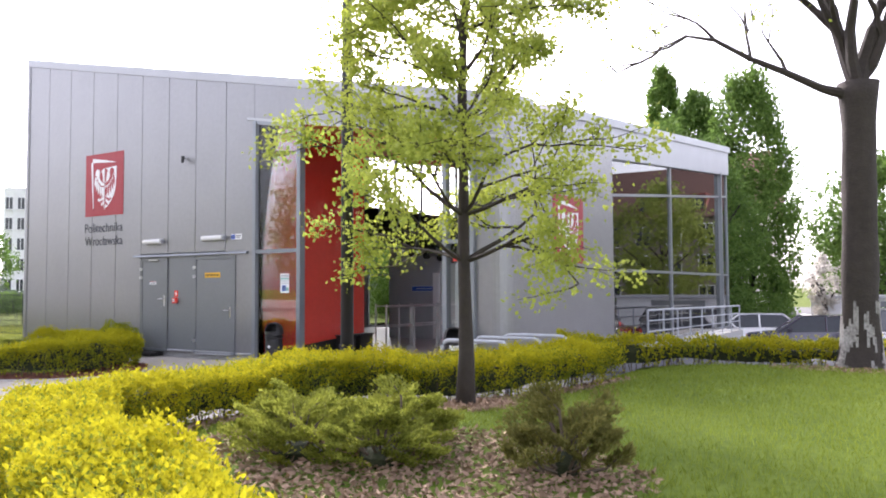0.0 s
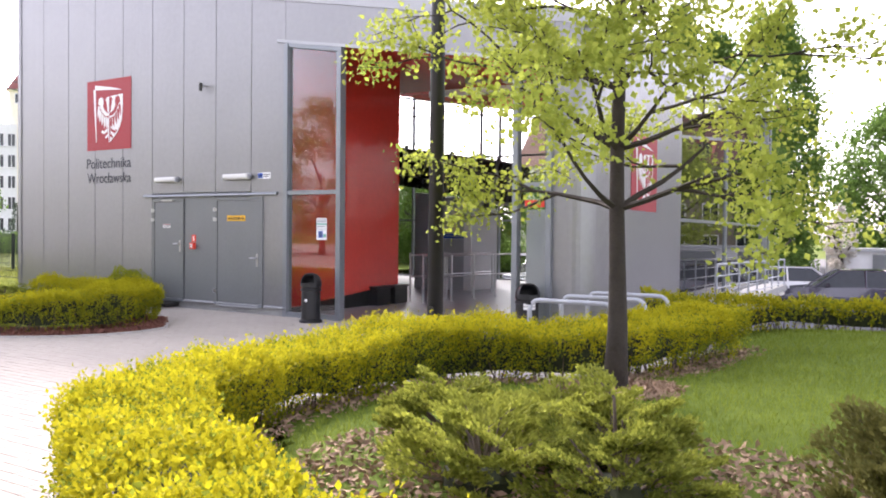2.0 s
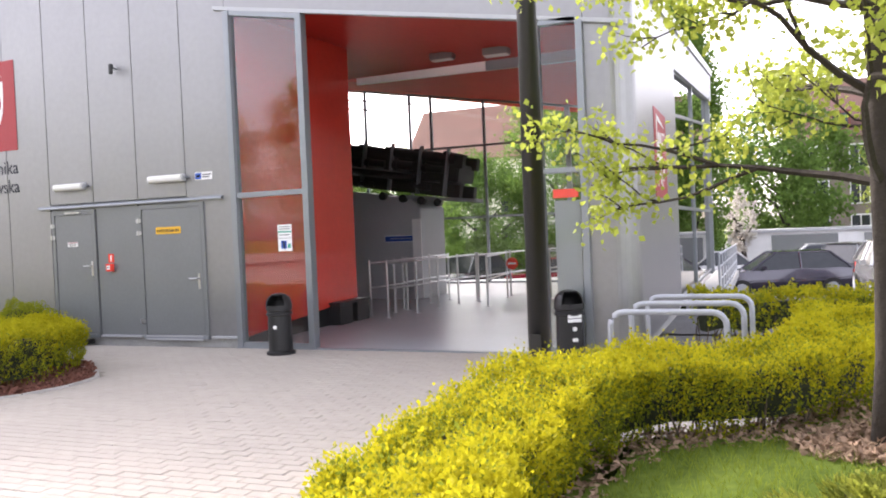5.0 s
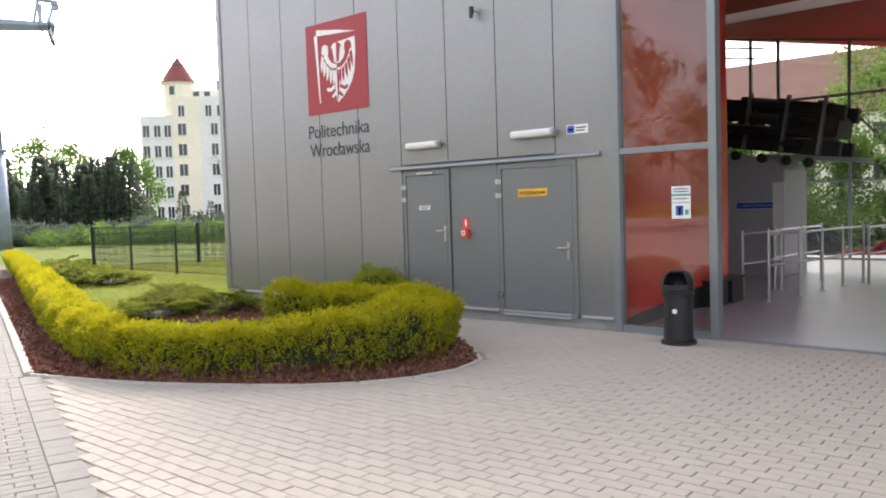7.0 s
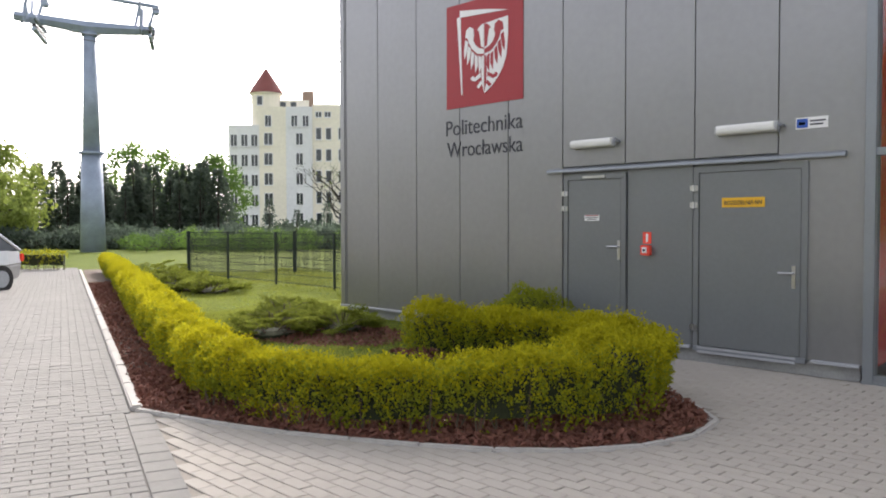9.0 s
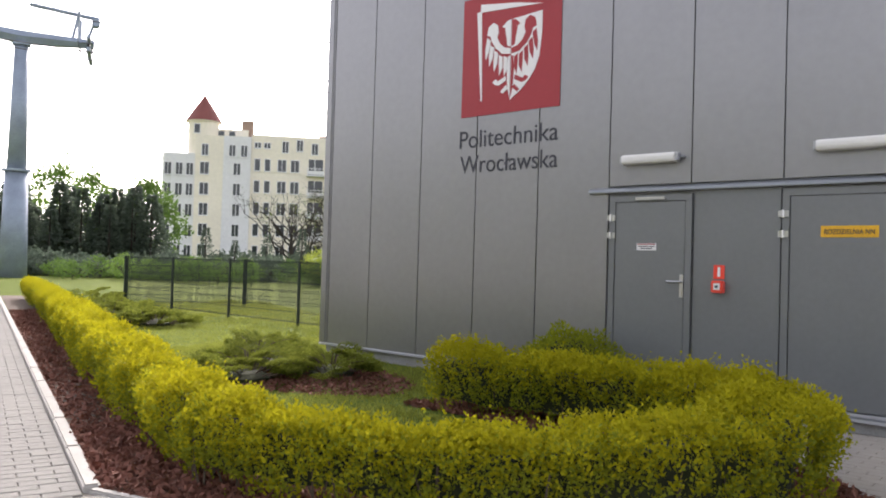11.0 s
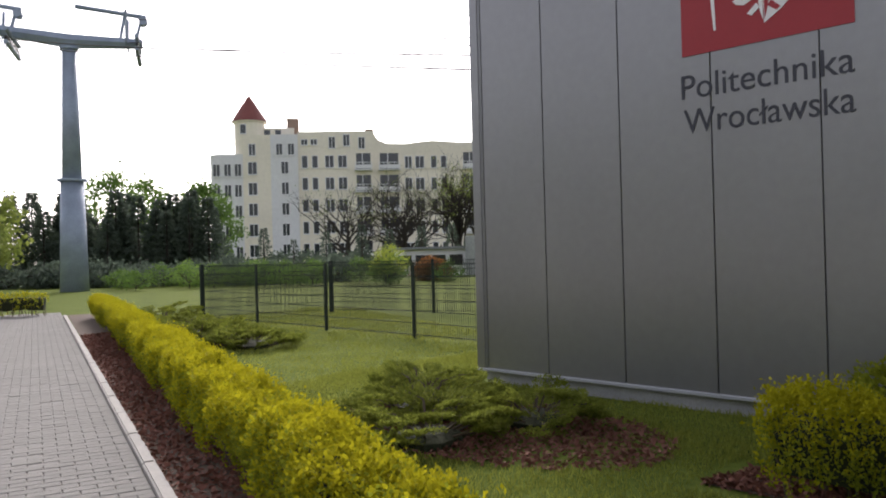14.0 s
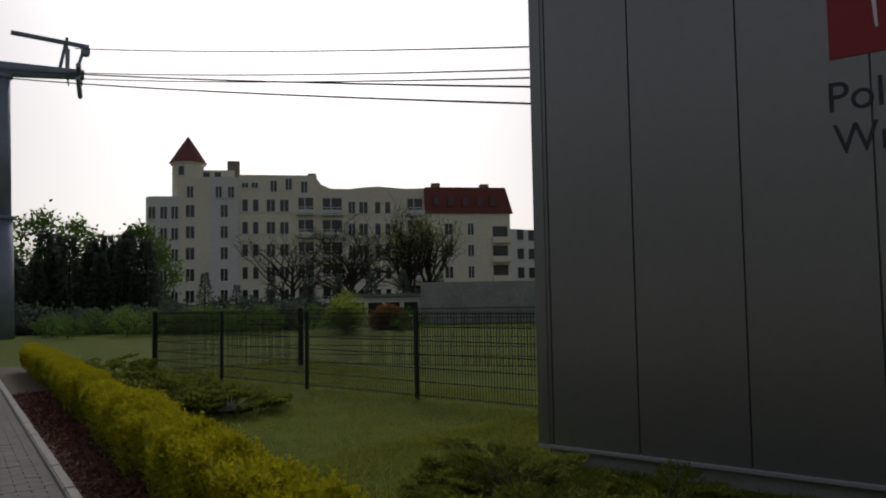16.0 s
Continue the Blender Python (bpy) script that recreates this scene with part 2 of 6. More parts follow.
def link(name, bm, material, bevel=0.0, smooth=False):
    bmesh.ops.recalc_face_normals(bm, faces=bm.faces)
    if bevel:
        bmesh.ops.bevel(bm, geom=list(bm.edges), offset=bevel, segments=2, affect="EDGES", clamp_overlap=True)
    me = bpy.data.meshes.new(name)
    bm.to_mesh(me)
    bm.free()
    me.materials.append(material)
    if smooth:
        me.polygons.foreach_set("use_smooth", [True] * len(me.polygons))
    return new(name, me)


def part(name, bm, material, parent, label="", bevel=0.0, smooth=False):
    ob = link(name, bm, material, bevel, smooth)
    ob.parent = parent
    if label:
        ob["label"] = label
    return ob


def boxpart(name, dims, material, parent, label="", bevel=0.0):
    bm = bmesh.new()
    box(bm, *dims)
    return part(name, bm, material, parent, label, bevel)


def base(name, loc, label, category, group="", kind="", rz=0.0):
    ob = new(name)
    ob.empty_display_size = 0.1
    ob.matrix_basis = pose(*loc, 0, 0, rz)
    return tagged(ob, label, category, group, kind)


def raw_mesh(name, verts, faces, material, parent=None, smooth=False):
    me = bpy.data.meshes.new(name)
    verts, faces = np.asarray(verts, np.float32), np.asarray(faces, np.int32)
    n, k = faces.shape
    me.vertices.add(len(verts))
    me.vertices.foreach_set("co", verts.ravel())
    me.loops.add(n * k)
    me.loops.foreach_set("vertex_index", faces.ravel())
    me.polygons.add(n)
    me.polygons.foreach_set("loop_start", np.arange(0, n * k, k, dtype=np.int32))
    me.update(calc_edges=True)
    me.validate()
    me.materials.append(material)
    ob = new(name, me)
    ob.parent = parent
    return ob


def leaves(name, pos, heading, size, material, parent, rng, broad=0.55, fold=0.25):
    """Many small folded leaves: a base, two sides and a tip each."""
    n = len(pos)
    d = heading / np.maximum(np.linalg.norm(heading, axis=1, keepdims=True), 1e-6)
    r = rng.normal(size=(n, 3))
    u = np.cross(d, r)
    u /= np.maximum(np.linalg.norm(u, axis=1, keepdims=True), 1e-6)
    w = np.cross(d, u)
    s = (np.asarray(size) * rng.uniform(0.65, 1.3, n))[:, None]
    mid = pos + d * s * 0.5 + w * s * fold * 0.5
    v = np.stack([pos, mid + u * s * broad * 0.5, pos + d * s, mid - u * s * broad * 0.5], 1).reshape(-1, 3)
    f = np.arange(n * 4).reshape(n, 4)
    return raw_mesh(name, v, f, material, parent)


def sample_line(line, step):
    """Even points along a polyline whose rows hold x, y and further values, rounded by a spline."""
    p = np.array(line, float)
    q = []
    for i in range(len(p) - 1):
        a, b, c, d = p[max(i - 1, 0)], p[i], p[i + 1], p[min(i + 2, len(p) - 1)]
        for s in np.linspace(0, 1, 12, endpoint=False):
            q.append(0.5 * (2 * b + (c - a) * s + (2 * a - 5 * b + 4 * c - d) * s * s + (3 * b - a - 3 * c + d) * s ** 3))
    q.append(p[-1])
    q = np.array(q)
    L = np.r_[0, np.cumsum(np.linalg.norm(np.diff(q[:, :2], axis=0), axis=1))]
    t = np.arange(0, L[-1], step)
    return np.stack([np.interp(t, L, q[:, k]) for k in range(q.shape[1])], 1), L[-1]


# ---- ground ----
def roof_z(x, y=0.0):
    return 6.12 - 0.2 * x + 0.09 * y


def ceil_z(x, y=0.0):
    return 5.3 - 0.165 * x + 0.03 * y


KERB_A, KERB_B = Vector((0.02, -5.22)), Vector((-20.5, 1.45))    # the straight kerb of the path
KDIR = (KERB_B - KERB_A).normalized()
KNOR = Vector((-KDIR.y, KDIR.x)) * -1                              # towards the lawn
BED_EDGE = [(0.02, -5.22), (1.15, -4.88), (2.0, -4.48), (2.8, -3.98), (3.25, -3.5), (3.47, -2.95), (3.45, -2.4), (3.2, -2.05), (2.8, -1.85), (2.5, -1.7)]
MOUND_EDGE = [(15.6, -10.2), (13.7, -9.65), (12.6, -9.25), (11.4, -8.75), (10.25, -8.15), (9.55, -7.6), (9.2, -7.0), (9.02, -6.4), (8.98, -5.8), (9.05, -5.0), (9.3, -4.3), (9.8, -3.95), (10.35, -3.6), (10.75, -2.9), (10.9, -2.0), (10.95, -1.0), (10.9, 0.6), (11.0, 1.7), (13.0, 2.6), (24.0, 3.4)]


def sheet(name, poly, z, material, label, category):
    bm = bmesh.new()
    bm.faces.new([bm.verts.new((x, y, z)) for x, y in poly]).normal_update()
    bmesh.ops.triangulate(bm, faces=bm.faces)
    ob = link(name, bm, material)
    if ob.data.polygons[0].normal.z < 0:
        ob.data.flip_normals()
    return tagged(ob, label, category, kind="structure")


sheet("ground", [(-900, -900), (900, -900), (900, 900), (-900, 900)], -1.5, M_GRASS, "rough grassland reaching to the horizon", "ground")
sheet("pavement_bed", [(-22, 0.9), (-20.5, 1.45), (0.02, -5.22), (2.0, -4.48), (3.25, -3.5), (3.45, -2.6), (2.8, -1.85), (2.4, -1.6), (2.4, 0.05), (9.3, 0.05), (12.6, 3.2), (12.6, -9), (26, -10.5), (26, -14), (2, -13), (-24, -9)], -0.012, M_JOINT, "sandy bedding between concrete pavers", "pavement")
sheet("pavement_edge", [(0.1, -2.3), (2.7, -2.3), (2.7, 0.03), (0.1, 0.03)], -0.032, M_JOINT, "paved strip in front of the doors", "pavement")
sheet("pavement_edge", [(8.9, -0.6), (12.6, -0.6), (12.6, 2.4), (8.9, 2.4)], -0.075, M_ASPH, "paved strip beside the building corner", "pavement")


def low_z(y):
    """The car park falls away behind the station."""
    return -0.05 - 1.1 * max(0.0, min(1.0, (y - 5) / 15))


bm = bmesh.new()
for xa, xb in ((-30, 9.1), (9.1, 70)):
    for ya, yb in ((2.2 if xa > 0 else 11.4, 5.0 if xa > 0 else 12.0), (5.0 if xa > 0 else 12.0, 20.0), (20.0, 90.0)):
        bm.faces.new([bm.verts.new((x, y, low_z(y))) for x, y in ((xa, ya), (xb, ya), (xb, yb), (xa, yb))])
tagged(link("road", bm, M_ASPH), "grey asphalt of the sloping car park", "road", kind="structure")
sheet("lawn", [(0.02, -5.2), (2.0, -4.45), (3.2, -3.5), (3.4, -2.6), (2.4, -1.7), (0.2, -1.0), (0.2, 0.0), (-6.0, 0.0), (-6.0, -3.25)], -0.008, M_GRASS, "short green lawn beside the building", "lawn")
sheet("lawn", [(-20.5, 1.45), (-6.0, -3.25), (-6.0, 0.0), (-4.2, 0.0), (-4.2, 11.4), (-8, 60), (-140, 140), (-240, 60), (-240, -40), (-60, -30)], -0.008, M_GRASS, "wide green lawn running to the far trees", "lawn")

# the raised lawn inside the hedge
def mound_z(x, y):
    q = np.array(MOUND_EDGE)
    best = 9.0
    for a, b in zip(q[:-1], q[1:]):
        ab = b - a
        s = min(1, max(0, ((x - a[0]) * ab[0] + (y - a[1]) * ab[1]) / (ab @ ab)))
        best = min(best, math.hypot(x - a[0] - s * ab[0], y - a[1] - s * ab[1]))
    return 0.14 + 0.20 * (1 - math.exp(-best / 0.8)) + 0.015 * noise.noise((x * 1.3, y * 1.3, 0)) - 0.10 * max(0, min(1, (y + 1.5) / 5))


def inside(x, y, poly):
    hit = False
    for (x0, y0), (x1, y1) in zip(poly, poly[1:] + poly[:1]):
        if (y0 > y) != (y1 > y) and x < x0 + (y - y0) / (y1 - y0) * (x1 - x0):
            hit = not hit
    return hit


MOUND = MOUND_EDGE + [(24.0, -10.5)]
bm = bmesh.new()
edge_pts, _ = sample_line(MOUND_EDGE, 0.25)
rim = [bm.verts.new((p[0], p[1], -0.02)) for p in edge_pts]
lip = [bm.verts.new((p[0], p[1], 0.13)) for p in edge_pts]
for a in range(len(rim) - 1):
    bm.faces.new((rim[a], rim[a + 1], lip[a + 1], lip[a]))
grid = {}
gx, gy = np.arange(8.25, 24.1, 0.25), np.arange(-10.5, 3.7, 0.25)
for i, x in enumerate(gx):
    for j, y in enumerate(gy):
        if inside(x, y, MOUND):
            grid[i, j] = bm.verts.new((x, y, mound_z(x, y)))
for (i, j), v in grid.items():
    if all(k in grid for k in ((i + 1, j), (i + 1, j + 1), (i, j + 1))):
        bm.faces.new((v, grid[i + 1, j], grid[i + 1, j + 1], grid[i, j + 1]))
# a skirt that closes the gap between grid and rim
border = [v for k, v in grid.items() if not all((k[0] + a, k[1] + b) in grid for a, b in ((1, 0), (-1, 0), (0, 1), (0, -1)))]
for a in range(len(lip) - 1):
    m = (lip[a].co + lip[a + 1].co) / 2
    near = sorted(border, key=lambda v: (v.co - m).length_squared)[:2]
    for f in ((lip[a], lip[a + 1], near[0]), (lip[a], near[0], near[1])):
        if len(set(f)) == 3:
            try:
                bm.faces.new(f)
            except ValueError:
                pass
tagged(link("raised_lawn", bm, M_LUSH, smooth=True), "slightly raised green lawn inside the hedge", "lawn", kind="structure")

# ---- station building: front wall with cladding panels ----
SEAMS = [-4.29, -4.16, -3.35, -2.46, -1.56, -0.67, 0.22, 1.11, 1.97, 2.86, 3.66]
bm = bmesh.new()
prism(bm, [(-4.25, 0.13), (3.6, 0.13), (3.6, roof_z(3.6) - 0.1), (-4.25, roof_z(-4.25) - 0.1)], "y", 0.03, 0.3)
wall_front = tagged(link("wall_south", bm, M_DOOR), "tall wall clad in vertical grey steel panels under a sloping roof", "wall", kind="structure")
for k, (a, b) in enumerate(zip(SEAMS, SEAMS[1:])):
    lo = 2.16 if 0.1 < (a + b) / 2 < 3.2 else 0.15
    bm = bmesh.new()
    prism(bm, [(a + 0.007, lo), (b - 0.007, lo), (b - 0.007, roof_z(b)), (a + 0.007, roof_z(a))], "y", 0.0, 0.045)
    part("panel", bm, M_PANEL, wall_front)
# left end wall, back wall, roof
for nm, dims_poly in (("wall_west", [(0.0, 0.0), (11.5, 0.0), (11.5, roof_z(-4.29, 11.5)), (0.0, roof_z(-4.29))]),):
    bm = bmesh.new()
    prism(bm, [(y + 0.047, z + (0.13 if z == 0 else 0)) for y, z in dims_poly], "x", -4.29, -4.05)
    tagged(link(nm, bm, M_PANELY), "grey clad end wall of the station", "wall", kind="structure")
bm = bmesh.new()
prism(bm, [(-4.0, 0.0), (-2.45, 0.0), (-2.45, roof_z(-2.45, 11.3)), (-4.0, roof_z(-4.0, 11.3))], "y", 11.2, 11.45)
tagged(link("wall_north", bm, M_PANEL), "grey clad rear wall of the station", "wall", kind="structure")
bm = bmesh.new()
for corners in (((-4.33, -0.02), (9.19, -0.02), (9.19, 0.95), (-4.33, 12.78)), ((9.19, 1.85), (9.19, 15.2), (-4.33, 15.2), (-4.33, 13.68))):
    vv = [bm.verts.new((x, y, roof_z(x, y) + dz)) for dz in (0.0, 0.18) for x, y in corners]
    for f in ((3, 2, 1, 0), (4, 5, 6, 7), (0, 1, 5, 4), (1, 2, 6, 5), (2, 3, 7, 6), (3, 0, 4, 7)):
        bm.faces.new([vv[i] for i in f])
tagged(link("roof", bm, M_FLASH), "sloping grey metal roof with a narrow slot of daylight", "roof", kind="structure")
bm = bmesh.new()
box(bm, -4.24, 3.62, 0.06, 0.28, -0.05, 0.14)
tagged(link("plinth", bm, M_CONC), "low concrete plinth below the cladding", "plinth", kind="structure")
for a, b in ((-4.3, 0.22), (1.16, 1.94), (3.2, 3.64)):
    bm = bmesh.new()
    prism(bm, [(-0.035, 0.125), (-0.035, 0.15), (0.05, 0.165), (0.05, 0.13)], "x", a, b)
    tagged(link("trim", bm, M_FLASH, 0.003), "thin light metal drip rail", "trim", kind="structure")
# corner trim
bm = bmesh.new()
prism(bm, [(-4.31, 0.14), (-4.2, 0.14), (-4.2, roof_z(-4.2)), (-4.31, roof_z(-4.31))], "y", -0.012, 0.0)
tagged(link("trim", bm, M_PANEL), "grey folded corner trim", "trim", kind="structure")

# ---- entrance: header, frames, red interior ----
bm = bmesh.new()
prism(bm, [(3.66, ceil_z(3.66) + 0.02), (8.61, ceil_z(8.61) - 0.02), (8.61, roof_z(8.61)), (3.66, roof_z(3.66))], "y", 0.0, 0.25)
tagged(link("wall_header", bm, M_PANEL), "grey clad band above the entrance", "wall", kind="structure")
bm = bmesh.new()
prism(bm, [(3.5, ceil_z(3.5) + 0.02), (9.12, ceil_z(9.12) - 0.01), (9.12, ceil_z(9.12) - 0.06), (3.5, ceil_z(3.5) - 0.03)], "y", -0.05, 0.0)
tagged(link("trim", bm, M_FLASH), "light grey drip edge over the entrance", "trim", kind="structure")


def ceiling(name, corners, label):
    bm = bmesh.new()
    v = [bm.verts.new((x, y, ceil_z(x, y) + dz)) for dz in (0, 0.12) for x, y in corners]
    n = len(corners)
    bm.faces.new(v[:n][::-1])
    bm.faces.new(v[n:])
    for i in range(n):
        bm.faces.new((v[i], v[(i + 1) % n], v[n + (i + 1) % n], v[n + i]))
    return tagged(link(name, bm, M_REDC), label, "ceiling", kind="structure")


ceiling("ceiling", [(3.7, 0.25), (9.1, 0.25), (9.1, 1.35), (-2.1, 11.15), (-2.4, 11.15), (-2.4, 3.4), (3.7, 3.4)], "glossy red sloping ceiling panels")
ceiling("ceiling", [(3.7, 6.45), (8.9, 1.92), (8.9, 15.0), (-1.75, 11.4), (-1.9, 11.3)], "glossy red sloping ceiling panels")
bm = bmesh.new()
prism(bm, [(0.08, 0.14), (3.3, 0.40), (3.3, ceil_z(3.7) + 0.1), (0.08, ceil_z(3.7) + 0.1)], "x", 3.6, 3.75)
tagged(link("wall_red", bm, M_RED), "glossy bright red wall beside the entrance", "wall", kind="structure")
bm = bmesh.new()
box(bm, 3.62, 3.73, 0.1, 3.28, 0.01, 0.45)
tagged(link("plinth", bm, M_BLACK), "dark recessed base below the red wall", "plinth", kind="structure")
sheet("floor", [(3.6, 0.02), (9.1, 0.02), (9.1, 15.0), (9.0, 15.0), (-2.4, 11.4), (-2.4, 3.3), (3.6, 3.3)], 0.012, M_FLOOR, "smooth pale grey hall floor", "floor")


def bar(name, p, q, w, d, material, parent, label=""):
    """A square bar between two points, w wide across and d deep along y (or x when it runs in y)."""
    bm = bmesh.new()
    p, q = Vector(p), Vector(q)
    a = (q - p).normalized()
    side = Vector((0, 1, 0)) if abs(a.y) < 0.5 else Vector((1, 0, 0))
    up = a.cross(side).normalized()
    vs = [bm.verts.new(c + side * sd * d / 2 + up * u * w / 2) for c in (p, q) for sd, u in ((-1, -1), (1, -1), (1, 1), (-1, 1))]
    for f in ((3, 2, 1, 0), (4, 5, 6, 7), (0, 1, 5, 4), (1, 2, 6, 5), (2, 3, 7, 6), (3, 0, 4, 7)):
        bm.faces.new([vs[i] for i in f])
    return part(name, bm, material, parent, label, 0.004)


def quad_pane(name, pts, material, parent, label=""):
    """A thin pane through four corners."""
    bm = bmesh.new()
    p = [Vector(c) for c in pts]
    n = (p[1] - p[0]).cross(p[3] - p[0]).normalized() * 0.004
    lo, hi = [bm.verts.new(c - n) for c in p], [bm.verts.new(c + n) for c in p]
    bm.faces.new(lo[::-1])
    bm.faces.new(hi)
    for i in range(4):
        bm.faces.new((lo[i], lo[(i + 1) % 4], hi[(i + 1) % 4], hi[i]))
    ob = part(name, bm, material, parent, label)
    ob.visible_shadow = False
    return ob


front = tagged(base("window_1", (0, 0, 0), "tall glazed screen beside the open entrance, grey aluminium frame", "window", kind="structure"))
for x in (3.72, 4.87):
    bar("frame", (x, 0.0, 0.0), (x, 0.0, ceil_z(x) - 0.04), 0.09, 0.14, M_FRAME, front)
for za, zb in ((0.05, 0.05), (2.11, 2.11), (ceil_z(3.72) - 0.07, ceil_z(4.87) - 0.07)):
    bar("frame", (3.76, 0.0, za), (4.83, 0.0, zb), 0.07, 0.1, M_FRAME, front)
quad_pane("pane", [(3.76, 0, 0.08), (4.83, 0, 0.08), (4.83, 0, 2.07), (3.76, 0, 2.07)], M_GLASSR, front)
quad_pane("pane", [(3.76, 0, 2.15), (4.83, 0, 2.15), (4.83, 0, ceil_z(4.83) - 0.1), (3.76, 0, ceil_z(3.76) - 0.1)], M_GLASSR, front)
side = tagged(base("window_2", (0, 0, 0), "narrow glazed side screen of the entrance", "window", kind="structure"))
for x in (8.06, 8.58):
    bar("frame", (x, 0.0, 0.0), (x, 0.0, ceil_z(x) - 0.04), 0.08, 0.14, M_FRAME, side)
for za in (0.05, 2.15, ceil_z(8.3) - 0.06):
    bar("frame", (8.1, 0.0, za), (8.54, 0.0, za), 0.06, 0.1, M_FRAME, side)
quad_pane("pane", [(8.1, 0, 0.08), (8.54, 0, 0.08), (8.54, 0, 2.12), (8.1, 0, 2.12)], M_GLASS, side)
quad_pane("pane", [(8.1, 0, 2.18), (8.54, 0, 2.18), (8.54, 0, ceil_z(8.54) - 0.1), (8.1, 0, ceil_z(8.1) - 0.1)], M_GLASS, side)
bm = bmesh.new()
box(bm, 3.66, 9.1, -0.06, 0.02, -0.04, 0.02)
tagged(link("threshold", bm, M_FRAME), "flat metal threshold strip of the entrance", "threshold", kind="structure")

# bar added along the slot; its white length stands in for bright daylight
beam = base("slot_light_bar", (0, 0, 0), "bar added along the slot between the red ceilings, white length painted for its daylight, grey beyond", "beam")
for p, q, m_, nm in (((1.2, 8.42), (6.0, 4.24), M_WHITE, "white_length"), ((6.0, 4.24), (8.85, 1.76), M_FRAME, "grey_length")):
    bm = bmesh.new()
    for k in (0, 1):
        bm.faces.new([bm.verts.new((x + 0.05 * k, y + 0.06 * k, ceil_z(x, y) + dz)) for (x, y), dz in ((p, -0.13), (q, -0.13), (q, 0.1), (p, 0.1))])
    va = list(bm.verts)
    for i in range(4):
        bm.faces.new((va[i], va[(i + 1) % 4], va[4 + (i + 1) % 4], va[4 + i]))
    part(nm, bm, m_, beam)

# ---- east side: rounded corner, clad wall, glazed wing ----
bm = bmesh.new()
arc = [(8.62, 0.0)] + [(8.85 + 0.3 * math.sin(a), 0.3 - 0.3 * math.cos(a)) for a in [i * math.pi / 16 for i in range(9)]] + [(9.15, 4.7), (8.95, 4.7), (8.95, 0.35), (8.62, 0.2)]
n = len(arc)
lo = [bm.verts.new((x, y, 0.1)) for x, y in arc]
hi = [bm.verts.new((x, y, roof_z(x, y))) for x, y in arc]
bm.faces.new(lo[::-1])
bm.faces.new(hi)
for i in range(n):
    bm.faces.new((lo[i], lo[(i + 1) % n], hi[(i + 1) % n], hi[i]))
wall_e = tagged(link("wall_east", bm, M_PANELY), "grey clad side wall with a rounded corner by the entrance", "wall", kind="structure")
bm = bmesh.new()
box(bm, 8.66, 9.1, 0.05, 4.65, -0.05, 0.1)
tagged(link("plinth", bm, M_CONC), "low concrete plinth below the side wall", "plinth", kind="structure")
bm = bmesh.new()
vv = [bm.verts.new((x, y, z)) for x in (9.15, 8.95) for y, z in ((4.7, roof_z(9.15, 4.7) - 0.66), (15.1, roof_z(9.15, 15.1) - 0.72), (15.1, roof_z(9.15, 15.1)), (4.7, roof_z(9.15, 4.7)))]
for f in ((0, 1, 2, 3), (7, 6, 5, 4), (0, 4, 5, 1), (1, 5, 6, 2), (2, 6, 7, 3), (3, 7, 4, 0)):
    bm.faces.new([vv[i] for i in f])
tagged(link("wall_fascia", bm, M_FLASH), "pale metal fascia band above the side glazing", "wall", kind="structure")
glz = tagged(base("window_3", (9.05, 4.7, 0), "large dark tinted glazing of the side wing", "window", kind="structure"))
def fz(y):
    return roof_z(9.05, y) - 0.68
ys = [4.75, 9.0, 14.1, 15.05]
for y in ys:
    bar("frame", (0, y - 4.7, 0), (0, y - 4.7, fz(y)), 0.22 if y == 14.1 else 0.09, 0.1, M_FRAME, glz)
for ya, yb in zip(ys, ys[1:]):
    levels = [lambda y: 0.12, lambda y: 1.75, lambda y: fz(y) - 0.75, lambda y: fz(y)]
    for fn in levels:
        bar("frame", (0, ya - 4.66, fn(ya)), (0, yb - 4.74, fn(yb)), 0.06, 0.08, M_FRAME, glz)
    for f0, f1 in zip(levels, levels[1:]):
        quad_pane("pane", [(0, ya - 4.65, f0(ya) + 0.03), (0, yb - 4.75, f0(yb) + 0.03), (0, yb - 4.75, f1(yb) - 0.03), (0, ya - 4.65, f1(ya) - 0.03)], M_GLASSD, glz)
# rear glazing of the hall, with thin mullions
rear = tagged(base("window_4", (0, 11.3, 0), "full-height rear glazing with thin mullions", "window", kind="structure"))
mx = [-2.4, -1.2, -0.1, 1.3, 1.95, 3.5, 5.05, 5.8, 6.6, 7.9, 9.0]
for x in mx:
    bar("mullion", (x, 0, 0.05), (x, 0, ceil_z(x, 11.3) - 0.02), 0.13 if x == 5.8 else 0.06, 0.1, M_FRAME, rear)
for a, b in zip(mx, mx[1:]):
    hs = [lambda x: 0.06, lambda x: 1.85, lambda x: 3.8, lambda x: ceil_z(x, 11.3) - 0.05]
    for fn in hs:
        bar("transom", (a + 0.03, 0, fn(a)), (b - 0.03, 0, fn(b)), 0.055, 0.08, M_FRAME, rear)
    for f0, f1 in zip(hs, hs[1:]):
        quad_pane("pane", [(a + 0.03, 0, f0(a) + 0.03), (b - 0.03, 0, f0(b) + 0.03), (b - 0.03, 0, f1(b) - 0.03), (a + 0.03, 0, f1(a) - 0.03)], M_GLASS, rear)


